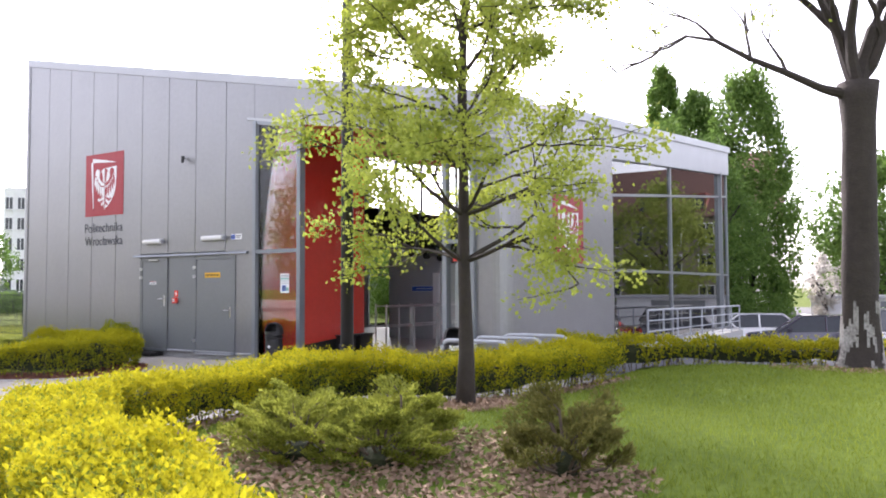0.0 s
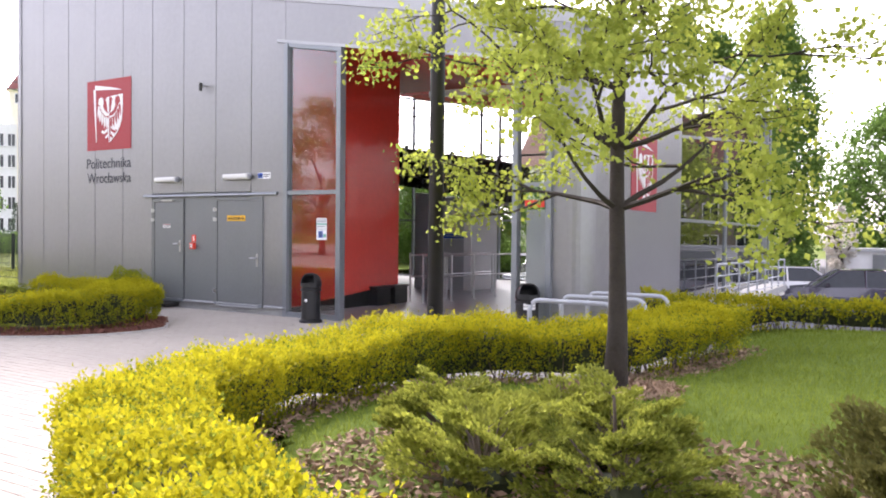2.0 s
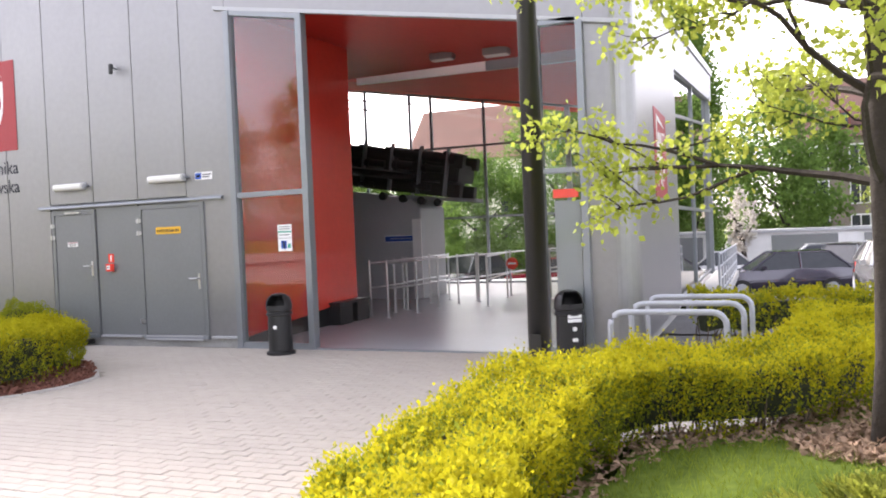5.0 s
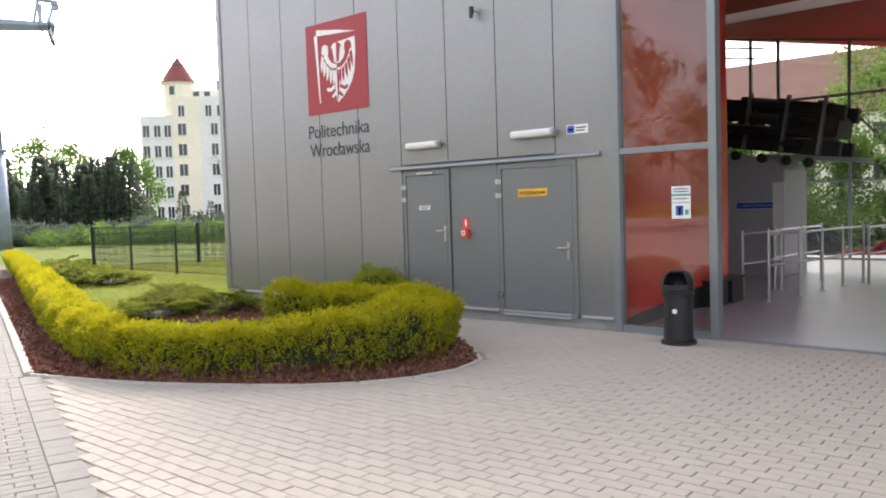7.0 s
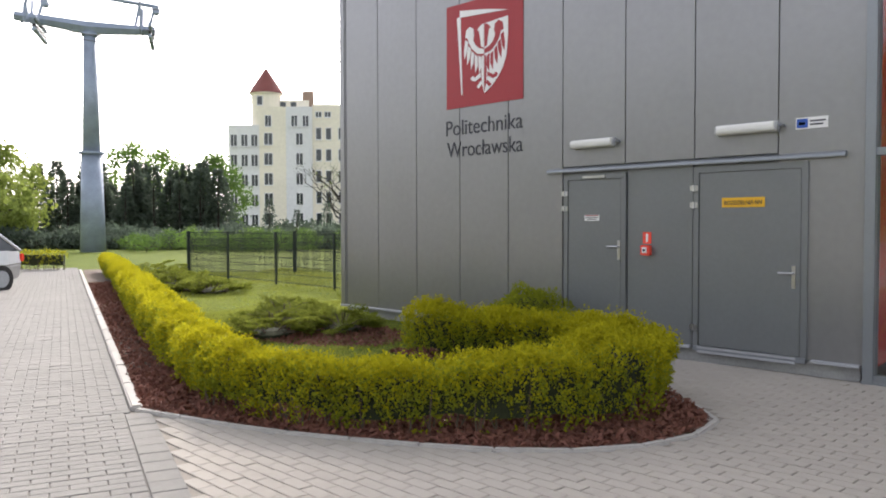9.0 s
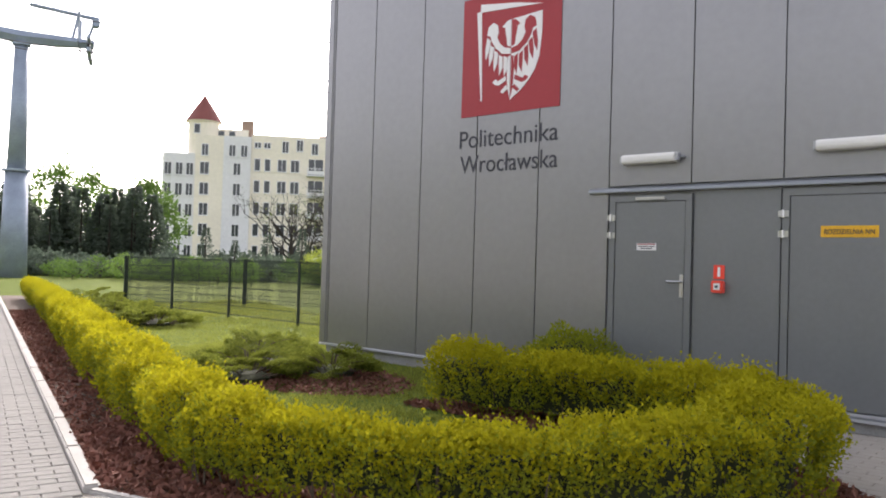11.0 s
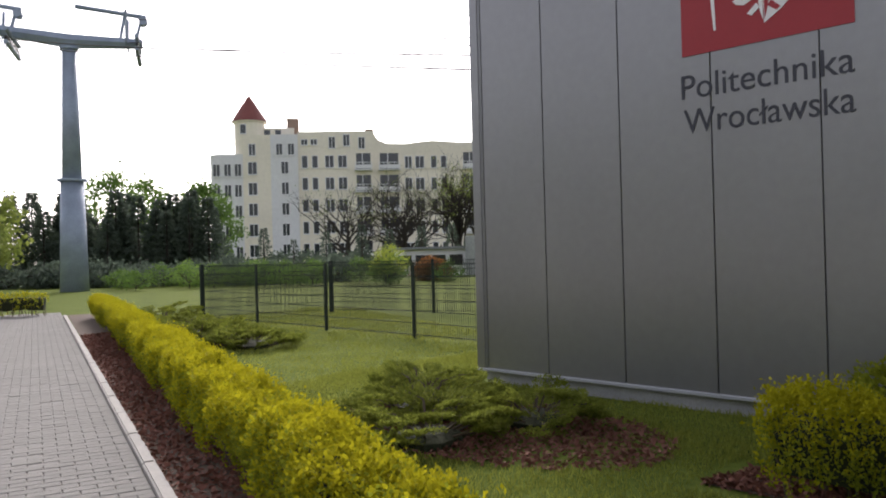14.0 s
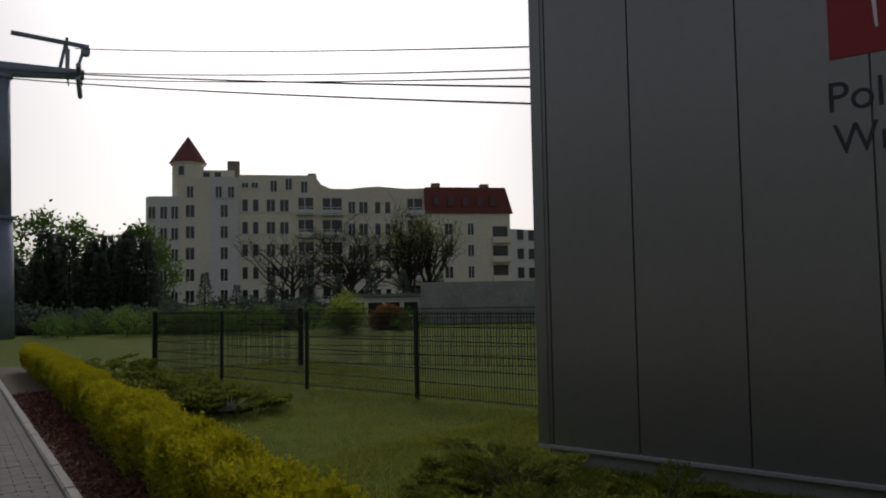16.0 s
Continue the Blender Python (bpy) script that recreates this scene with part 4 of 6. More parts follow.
plate("red_notice", 8.2, 8.5, 1.83, 1.93, -0.012, M_RED, "narrow red notice strip on the side glazing")
bm = bmesh.new()
box(bm, 8.2, 8.52, 0.03, 0.45, 0.0, 1.8)
tagged(link("ticket_cabinet", bm, M_FLASH, 0.012), "pale grey cabinet standing behind the side glazing", "cabinet")
# emblem on the east wall
se = base("building_sign", (0, 0, 0), "red and white emblem on the grey side wall", "sign")
boxpart("emblem_field", (9.152, 9.158, 1.75, 3.1, 1.84, 3.05), M_REDLOGO, se, "square red emblem field")
emblem(se, lambda u, v, w: (9.158 + w, 1.75 + 1.35 * u, 1.84 + 1.21 * v), 1)


# ---- bins, lamp post, cycle hoops, bench ----
def litter_bin(loc, rz=0):
    b = base("litter_bin", loc, "black cast metal litter bin with a domed hood", "bin", "litter bins", rz=rz)
    bm = bmesh.new()
    lathe(bm, [(0.185, 0), (0.185, 0.035), (0.155, 0.05), (0.15, 0.5), (0.17, 0.51), (0.17, 0.535), (0.152, 0.545), (0.152, 0.565), (0.168, 0.575), (0.168, 0.6)], seg=28)
    part("body", bm, M_BLACK, b, smooth=False)
    bm = bmesh.new()
    prof = [(0.168, 0.6), (0.168, 0.635), (0.16, 0.69), (0.135, 0.74), (0.09, 0.775), (0.03, 0.79)]
    seg = 28
    rings = [[bm.verts.new((r * math.cos(2 * math.pi * k / seg), r * math.sin(2 * math.pi * k / seg), z)) for k in range(seg)] for r, z in prof]
    for i, (r, s) in enumerate(zip(rings, rings[1:])):
        for k in range(seg):
            if not (1 <= i <= 3 and 17 <= k <= 24):
                bm.faces.new((r[k], r[(k + 1) % seg], s[(k + 1) % seg], s[k]))
    bm.faces.new(rings[-1])
    hood = part("hood", bm, M_BLACK, b, "domed hood with a round mouth")
    m = hood.modifiers.new("solid", "SOLIDIFY")
    m.thickness = 0.012
    bm = bmesh.new()
    tube(bm, [(0, -0.149, 0.36), (0, -0.157, 0.36)], 0.025, 14)
    part("badge", bm, M_WHITE, b, "small round pale badge")
    return b


litter_bin((4.62, -0.42, 0.0), 10)
lb = litter_bin((8.42, -0.36, 0.0), 35)
for dz, w in ((0.50, 0.16), (0.455, 0.16), (0.24, 0.06)):
    boxpart("print", (-w / 2, w / 2, -0.162, -0.152, dz - 0.018, dz + 0.018), M_WHITE, lb, "white printed mark")

lp = base("lamp_post", (8.97, -3.62, 0.0), "straight black painted lamp post rising beside the hedge", "lamp post")
bm = bmesh.new()
tube(bm, [(0, 0, -0.05), (0, 0, 0.12)], [0.11, 0.10], 18)
part("base", bm, M_BLACK, lp, smooth=True)
bm = bmesh.new()
tube(bm, [(0, 0, 0.0), (0.0, 0, 4), (0.0, 0, 7.5)], [0.08, 0.068, 0.05], 18)
part("pole", bm, M_BLACK, lp, smooth=True)
bm = bmesh.new()
box(bm, -0.035, 0.035, -0.092, -0.08, 0.35, 0.75)
part("hatch", bm, M_BLACK, lp)


def hoop(y, x0, x1):
    h = base("cycle_hoop", ((x0 + x1) / 2, y, 0), "bent galvanised steel cycle hoop set in the paving", "cycle hoop", "cycle hoops")
    L, r, top = (x1 - x0) / 2, 0.12, 0.7
    pts = [(-L, 0, -0.05), (-L, 0, top - r)]
    pts += [(-L + r - r * math.cos(a), 0, top - r + r * math.sin(a)) for a in (0.4, 0.8, 1.2, math.pi / 2)]
    pts += [(L - r + r * math.sin(a), 0, top - r + r * math.cos(a)) for a in (0, 0.4, 0.8, 1.2)] + [(L, 0, top - r), (L, 0, -0.05)]
    bm = bmesh.new()
    tube(bm, pts, 0.027, 12)
    part("tube", bm, M_GALV, h, smooth=True)
    for s in (-L, L):
        bm = bmesh.new()
        lathe(bm, [(0.06, 0.0), (0.06, 0.012), (0.03, 0.016)], s, 0, 14)
        part("flange", bm, M_GALV, h)


for y, x0, x1 in ((-1.85, 9.15, 10.15), (-1.08, 9.22, 10.27), (-0.35, 9.28, 10.33)):
    hoop(y, x0, x1)
bench = base("bench", (3.82, 2.9, 0), "low dark bench box below the end of the red wall", "bench")
boxpart("seat", (-0.14, 0.14, -0.6, 0.5, 0.35, 0.39), M_BLACK, bench, "", 0.008)
for y in (-0.35, 0.25):
    boxpart("support", (-0.12, 0.12, y - 0.22, y + 0.22, 0.012, 0.35), M_BLACK, bench, "", 0.006)

# ---- cable car machinery and barriers in the hall ----
ped = base("machine_pedestal", (0, 0, 0), "pale grey concrete pedestal carrying the cable drive", "pedestal")
bm = bmesh.new()
prism(bm, [(1.7, 0.0), (3.4, 0.0), (3.4, 2.05), (3.2, 2.25), (1.7, 2.5)], "y", 7.0, 8.4)
part("block", bm, M_FLASH, ped, bevel=0.02)
boxpart("corner_strip", (3.2, 3.41, 6.97, 7.0, 0.02, 1.8), M_PALE, ped)
s_ = plate("blue_sign", 2.5, 3.25, 1.3, 1.45, 6.985, M_WHITE, "blue information strip on the pedestal", ((0.02, 0.98, 0.1, 0.9, M_BLUE), (0.2, 0.9, 0.42, 0.58, M_WHITE)))
drive = base("cable_drive", (3.0, 7.7, 2.1), "dark steel drive frame with a large cable wheel", "machine")
bm = bmesh.new()
lathe(bm, [(0.3, 0.0), (1.9, 0.0), (2.0, 0.05), (1.93, 0.1), (2.0, 0.16), (1.85, 0.2), (0.3, 0.2)], 0, 0, 40)
w_ = part("bull_wheel", bm, M_MACH, drive, "large dark cable wheel")
w_.matrix_basis = pose(-1.1, 0.6, 0.75, 0, 9, 0)
for k, (y, z) in enumerate(((-0.55, 0.35), (0.35, 0.35), (-0.55, 1.0), (0.35, 1.0))):
    bm = bmesh.new()
    box(bm, -3.4, 1.3, y - 0.1, y + 0.1, z - 0.14, z + 0.14)
    g_ = part("girder", bm, M_MACH, drive, "", 0.01)
    g_.matrix_basis = pose(0, 0, 0.1, 0, 9, 0)
for x in (-2.6, -1.9, -1.2, -0.5, 0.2, 0.9):
    bm = bmesh.new()
    box(bm, x - 0.07, x + 0.07, -0.7, 0.5, 0.25, 1.2)
    part("cross_member", bm, M_MACH, drive, "", 0.01).matrix_basis = pose(0, 0, 0.1, 0, 9, 0)
for x in (-0.5, 0.0, 0.45, 0.85):
    bm = bmesh.new()
    tube(bm, [(x, -0.8, 0.12), (x, -0.66, 0.12)], 0.09, 16)
    tube(bm, [(x, -0.83, 0.12), (x, -0.8, 0.12)], 0.035, 10)
    part("pulley", bm, M_MACH, drive).matrix_basis = pose(0, 0, 0.05, 0, 9, 0)
bm = bmesh.new()
box(bm, 0.0, 1.75, -0.75, -0.3, 0.12, 0.2)
part("arm", bm, M_FRAME, drive, "grey cantilever plate").matrix_basis = pose(0, 0, 0.05, 0, 6, 0)
bm = bmesh.new()
box(bm, 0.0, 1.2, -0.6, 0.45, 0.55, 0.95)
part("gearbox", bm, M_MACH, drive, "", 0.03).matrix_basis = pose(0, 0, 0.1, 0, 9, 0)
bm = bmesh.new()
tube(bm, [(-0.3, -0.62, 1.25), (1.25, -0.62, 0.95)], 0.12, 12)
part("pipe", bm, M_MACH, drive)


for x, y, z, r in ((-1.6, -0.72, 1.15, 0.10), (-0.9, -0.72, 1.05, 0.08), (-0.2, -0.72, 0.95, 0.10), (0.5, -0.72, 0.82, 0.08), (-1.2, -0.72, 0.6, 0.07), (0.2, -0.72, 0.45, 0.07)):
    bm = bmesh.new()
    tube(bm, [(x, y, z), (x + 0.5, y, z - 0.08)], r, 12)
    tube(bm, [(x + 0.06, y, z - 0.01), (x + 0.12, y, z - 0.02)], r * 1.35, 12)
    part("cylinder", bm, M_MACH, drive)
for x in (-1.8, -1.1, -0.4, 0.3, 0.95):
    bm = bmesh.new()
    box(bm, x, x + 0.05, -0.78, -0.66, 0.2, 1.25)
    part("rib", bm, M_FRAME, drive).matrix_basis = pose(0, 0, 0.12, 0, 9, 0)


def barrier(points, label="brushed steel queue barrier with two rails"):
    x0, y0 = points[0]
    b = base("queue_barrier", (x0, y0, 0.012), label, "barrier", "queue barriers")
    for x, y in points:
        bm = bmesh.new()
        tube(bm, [(x - x0, y - y0, 0), (x - x0, y - y0, 1.02)], 0.022, 10)
        lathe(bm, [(0.055, 0.0), (0.055, 0.012), (0.024, 0.016)], x - x0, y - y0, 12)
        part("post", bm, M_STEEL, b, smooth=False)
    for (xa, ya), (xb, yb) in zip(points, points[1:]):
        for z in (0.97, 0.52):
            bm = bmesh.new()
            tube(bm, [(xa - x0, ya - y0, z), (xb - x0, yb - y0, z)], 0.017, 8)
            part("rail", bm, M_STEEL, b)


for pts in (((4.3, 3.4), (4.5, 4.2), (4.6, 5.0), (4.7, 5.8), (4.85, 6.5)), ((3.9, 4.9), (4.0, 6.0), (4.1, 6.8)), ((3.85, 3.6), (4.0, 4.3), (4.05, 4.75)), ((5.0, 6.2), (5.25, 7.6), (5.4, 8.4)), ((6.0, 7.4), (6.9, 8.2)), ((5.5, 5.3), (5.3, 7.2)), ((5.5, 8.6), (5.9, 9.4), (6.6, 9.6)), ((6.5, 5.0), (6.3, 7.0)), ((7.4, 6.5), (7.3, 9.0))):
    barrier(pts)
bm = bmesh.new()
tube(bm, [(0, 0.0, 0), (0, 0.012, 0)], 0.13, 20)
ne = base("stop_sign", (5.45, 7.1, 0.75), "round red no-entry disc on the barrier", "sign")
part("disc", bm, M_RED, ne)
boxpart("stripe", (-0.09, 0.09, -0.006, -0.001, -0.02, 0.02), M_WHITE, ne)
for x, y in ((5.6, 3.2), (6.8, 2.4)):
    l_ = base("ceiling_lamp", (x, y, ceil_z(x, y) - 0.12), "dark ceiling floodlight with a pale face", "lamp", "ceiling lamps")
    boxpart("body", (-0.2, 0.2, -0.09, 0.09, 0.0, 0.11), M_FRAME, l_, "", 0.01)
    boxpart("face", (-0.18, 0.18, -0.08, 0.08, -0.012, 0.0), M_LAMP, l_)
# ramp railing outside the side wing
rail = base("ramp_railing", (9.75, 5.0, 0), "galvanised railing along the ramp by the side glazing", "railing")
for k in range(9):
    y = 1.05 * k
    bm = bmesh.new()
    tube(bm, [(0, y, -0.03), (0, y, 0.92 - 0.012 * k)], 0.02, 8)
    part("post", bm, M_GALV, rail)
for z in (0.92, 0.7, 0.48, 0.26):
    bm = bmesh.new()
    tube(bm, [(0, 0, z), (0, 8.4, z - 0.1)], 0.022 if z > 0.9 else 0.014, 8)
    part("rail", bm, M_GALV, rail)
bm = bmesh.new()
box(bm, 9.2, 9.8, 4.9, 13.6, -0.05, 0.12)
tagged(link("ramp", bm, M_CONC, 0.01), "low concrete ramp beside the glazing", "ramp", kind="structure")


# ---- kerbs, mulch beds, pavers ----
kerb = tagged(base("kerb", (0, 0, 0), "pale concrete edging kerb along the planting bed", "kerb", kind="structure"))
kang = math.degrees(math.atan2(KDIR.y, KDIR.x))
bm = bmesh.new()
box(bm, 0.006, 0.994, -0.045, 0.045, -0.12, 0.035)
bmesh.ops.recalc_face_normals(bm, faces=bm.faces)
bmesh.ops.bevel(bm, geom=list(bm.edges), offset=0.012, segments=2, affect="EDGES")
kme = bpy.data.meshes.new("kerb_stone")
bm.to_mesh(kme)
bm.free()
kme.materials.append(M_KERB)
for i in range(21):
    p = KERB_A + KDIR * i
    o = new("kerb_stone", kme)
    o.parent = kerb
    o.matrix_basis = pose(p.x, p.y, 0.002 * (i % 3), 0, 0, kang)
curve_pts, _ = sample_line(BED_EDGE, 0.5)
for a, b in zip(curve_pts[:-1], curve_pts[1:]):
    o = new("kerb_stone", kme)
    o.parent = kerb
    d = Vector(b) - Vector(a)
    o.matrix_basis = Matrix.LocRotScale((a[0], a[1], -0.018), Euler((0, 0, math.atan2(d.y, d.x))), Vector((d.length + 0.004, 0.6, 1)))


def chips(name, spots, label, size, seed, lift=0.012, material=None):
    rng = np.random.default_rng(seed)
    pos = np.array(spots) + np.c_[np.zeros((len(spots), 2)), rng.uniform(0.0, lift * 2, len(spots))]
    head = np.c_[rng.normal(0, 1, (len(spots), 2)), rng.normal(0.1, 0.35, len(spots))]
    return tagged(leaves(name, pos, head, size, material or M_BARK_MULCH, None, rng, 0.45, 0.4), label, "mulch", kind="stuff")


BED2 = [(0.02, -5.18), (1.15, -4.84), (2.0, -4.44), (2.78, -3.96), (3.21, -3.48), (3.42, -2.94), (3.4, -2.42), (3.17, -2.09), (2.4, -1.45), (1.2, -1.35), (-0.6, -1.5), (-0.75, -1.98), (0.3, -1.98), (1.0, -1.93), (1.8, -2.02), (2.3, -2.45), (2.42, -2.95), (2.0, -3.5), (1.3, -3.98), (0.5, -4.25), (-0.6, -4.1), (-20.2, 2.3), (-20.4, 1.5)]
sheet("mulch_bed", BED2, 0.0, M_SOIL, "dark soil bed under bark mulch", "ground")
rng = np.random.default_rng(11)
spots = []
while len(spots) < 42000:
    near = rng.random() < 0.42
    x = rng.uniform(-1.5, 3.6) if near else rng.uniform(-14, -0.5)
    y = rng.uniform(-5.3, -1.4) if near else rng.uniform(-5.2, 1)
    if inside(x, y, BED2):
        spots.append((x, y, 0.0))
chips("bark_mulch", spots, "red-brown bark chips on the planting bed", 0.05, 12)
# mulch inside the raised lawn: along the hedge, round the trunk, between the shrubs
hp, _ = sample_line(HEDGE1, 0.1)
spots = []
while len(spots) < 15000:
    r = rng.random()
    if r < 0.5:
        q = hp[rng.integers(0, len(hp))]
        a, rad = rng.uniform(0, 6.28), 0.58 * math.sqrt(rng.random())
        x, y = q[0] + rad * math.cos(a), q[1] + rad * math.sin(a)
    elif r < 0.62:
        a, rad = rng.uniform(0, 6.28), 0.5 * math.sqrt(rng.random())
        x, y = 11.05 + rad * math.cos(a), -4.4 + rad * math.sin(a)
    elif r < 0.9:
        a, rad = rng.uniform(0, 6.28), math.sqrt(rng.random())
        x, y = 11.9 + 1.7 * rad * math.cos(a), -6.75 + 1.0 * rad * math.sin(a)
    else:
        a, rad = rng.uniform(0, 6.28), 1.1 * math.sqrt(rng.random())
        x, y = 13.8 + rad * math.cos(a), 1.5 + rad * math.sin(a)
    if inside(x, y, MOUND):
        spots.append((x, y, mound_z(x, y)))
M_CHIP2 = mat("pale_wood_chip", (0.36, 0.25, 0.17), 0.9, 0.0, 0.3, 6.0, island=0.9, dark=(0.15, 0.09, 0.055))
chips("wood_chips", spots, "pale brown wood chips on the raised lawn", 0.05, 13, 0.015, M_CHIP2)


# ---- shrubs ----
def juniper(name, loc, r, h, n, material, seed, label, upright=0.35, needle=0.028, fans=34):
    """A spreading shrub: flat feathery fans in layers that reach outwards, each a spine with side sprays of short needles."""
    rng = np.random.default_rng(seed)
    s = base(name, loc, label, "shrub")
    # solid dome against see-through, its dark colour stands for inner shade
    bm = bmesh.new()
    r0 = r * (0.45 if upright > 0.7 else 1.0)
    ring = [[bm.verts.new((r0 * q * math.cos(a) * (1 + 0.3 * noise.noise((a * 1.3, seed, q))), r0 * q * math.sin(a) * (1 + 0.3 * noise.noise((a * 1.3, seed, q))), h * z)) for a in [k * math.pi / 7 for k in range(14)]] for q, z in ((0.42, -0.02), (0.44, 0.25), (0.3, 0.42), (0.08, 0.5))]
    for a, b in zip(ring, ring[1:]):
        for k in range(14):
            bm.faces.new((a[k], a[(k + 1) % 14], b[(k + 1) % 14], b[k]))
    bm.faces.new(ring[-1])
    part("shade_core", bm, M_CORE, s, "solid near-black core standing in for the shaded inside of the shrub")
    bm = bmesh.new()
    per = n // fans
    pos, head = [], []
    for i in range(fans):
        a = i * 2.4 + rng.normal(0, 0.3)
        q = math.sqrt((i + 0.5) / fans)
        o = np.array((math.cos(a) * q * r * 0.72, math.sin(a) * q * r * 0.72, h * (0.9 * (1 - q * q) * rng.uniform(0.45, 1.2) + rng.uniform(0.05, 0.35))))
        b = a + rng.normal(0, 0.45)
        L = rng.uniform(0.2, 0.34) * (0.62 + 0.6 * r)
        d = np.array((math.cos(b), math.sin(b), upright * rng.uniform(0.6, 2.2) + 0.1))
        d /= np.linalg.norm(d)
        w = np.cross(d, (0, 0, 1.0))
        w /= np.linalg.norm(w)
        v = np.cross(w, d)
        roll = rng.normal(0, 0.35)
        w = w * math.cos(roll) + v * math.sin(roll)
        t = rng.random(per) ** 0.85
        lane = rng.integers(-4, 5, per) / 4.0                       # side sprays of the fan
        reach = lane * L * 0.5 * np.sin(np.pi * np.clip(0.18 + 0.8 * t, 0, 1)) * rng.uniform(0.75, 1.1, per)
        sag = np.c_[np.zeros((per, 2)), -0.3 * L * t * t * (1 - upright) - 0.35 * np.abs(reach) ** 2 / L]
        pos.append(o + d * (L * (t + 0.25 * np.abs(lane)))[:, None] * 0.9 + w * reach[:, None] + sag + rng.normal(0, 0.009, (per, 3)))
        head.append(d + w * lane[:, None] * 0.7 + rng.normal(0, 0.32, (per, 3)) + np.array((0, 0, 0.25)))
        pts = [Vector((0, 0, 0.0)).lerp(Vector(o), 0.4)] + [Vector(o + d * L * k + np.array((0, 0, -0.3 * L * k * k * (1 - upright)))) for k in (0.0, 0.5, 0.9)]
        tube(bm, pts, [0.012, 0.008, 0.005, 0.002], 4, False)
    tagged(part("stem_fan", bm, M_TWIG, s, "brown stems"), kind="stuff")
    pos, head = np.concatenate(pos), np.concatenate(head)
    pos[:, 2] = np.maximum(pos[:, 2], 0.008)
    leaves("foliage", pos, head, needle, material, s, rng, 0.5, 0.3)
    return s


for i, (x, y, r, h) in enumerate(((10.8, -6.35, 0.36, 0.25), (11.3, -6.95, 0.38, 0.26), (11.35, -6.05, 0.36, 0.22), (11.92, -6.85, 0.34, 0.24), (11.75, -6.4, 0.30, 0.26))):
    juniper("juniper", (x, y, mound_z(x, y) - 0.01), r, h, 11000, M_JUNIPER, 20 + i, "low spreading juniper with feathery olive-green sprays")
juniper("juniper", (13.05, -6.6, mound_z(13.05, -6.6) - 0.01), 0.34, 0.30, 9000, M_JUNIBR, 31, "upright bronze-green juniper bush", 0.8, 0.03, 26)
for i, (x, y, r, h) in enumerate(((-3.4, -1.7, 0.72, 0.3), (-2.5, -1.35, 0.6, 0.27), (-2.75, -2.3, 0.6, 0.26), (-4.0, -1.2, 0.55, 0.27))):
    juniper("juniper", (x, y, -0.01), r, h, 14000, M_JUNIDK, 40 + i, "low spreading juniper with feathery dark green sprays", 0.22)
for i, (x, y, r, h) in enumerate(((-10.4, -0.05, 1.0, 0.3), (-11.6, 0.5, 1.0, 0.3), (-14.8, 1.5, 1.0, 0.3), (-9.4, 0.3, 0.8, 0.25))):
    juniper("juniper", (x, y, -0.01), r, h, 6000, M_JUNIDK, 50 + i, "low spreading juniper on the far lawn", 0.2, 0.055)
spots = []
while len(spots) < 5000:
    a, rad = rng.uniform(0, 6.28), math.sqrt(rng.random())
    spots.append((-2.65 + 1.5 * rad * math.cos(a), -1.65 + 0.95 * rad * math.sin(a), 0.0))
chips("bark_mulch", spots, "red-brown bark chips below the junipers", 0.05, 14)
# dark shrub against the wall
bx = base("box_shrub", (0.15, -0.55, 0), "rounded dark green box shrub against the wall", "shrub")
rng = np.random.default_rng(61)
v = rng.normal(size=(9000, 3))
v /= np.linalg.norm(v, axis=1, keepdims=True)
rad = (rng.uniform(0.75, 1.05, 9000) * (1 + 0.35 * np.array([noise.noise((p[0] * 2.2, p[1] * 2.2, p[2] * 2.2)) for p in v])))[:, None]
leaves("foliage", v * rad * np.array((0.5, 0.36, 0.36)) + np.array((0, 0, 0.33)), v + rng.normal(0, 0.5, v.shape) + np.array((0, 0, 0.4)), 0.035, M_GRN, bx, rng)
# filler body, coloured like the shade between the leaves
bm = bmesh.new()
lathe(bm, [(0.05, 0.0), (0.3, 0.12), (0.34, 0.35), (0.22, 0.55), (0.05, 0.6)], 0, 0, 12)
part("shade_core", bm, M_CORE, bx)


# ---- mesh fence ----
def fence(x0, y0, x1, y1, n, label):
    f = base("mesh_fence", (x0, y0, 0), label, "fence", "mesh fences", rz=math.degrees(math.atan2(y1 - y0, x1 - x0)))
    L = math.hypot(x1 - x0, y1 - y0)
    for k in range(n + 1):
        boxpart("post", (L * k / n - 0.03, L * k / n + 0.03, -0.02, 0.02, -0.03, 1.27), M_FENCE, f, "", 0.004)
    for k in range(n):
        a, b = L * k / n + 0.03, L * (k + 1) / n - 0.03
        bm = bmesh.new()
        for z in np.linspace(0.06, 1.23, 7):
            box(bm, a, b, -0.026, -0.016, z - 0.006, z + 0.006)
        for x in np.arange(a + 0.03, b, 0.05):
            box(bm, x - 0.0035, x + 0.0035, -0.016, -0.010, 0.03, 1.26)
        part("mesh_panel", bm, M_FENCE, f)


fence(-5.55, 2.5, -15.6, 2.8, 4, "dark green welded mesh fence on the lawn")
fence(-15.6, 2.85, -14.3, 5.6, 1, "dark green welded mesh fence closing the corner")
fence(-14.3, 5.65, -3.5, 9.2, 4, "dark green welded mesh fence behind the lawn")


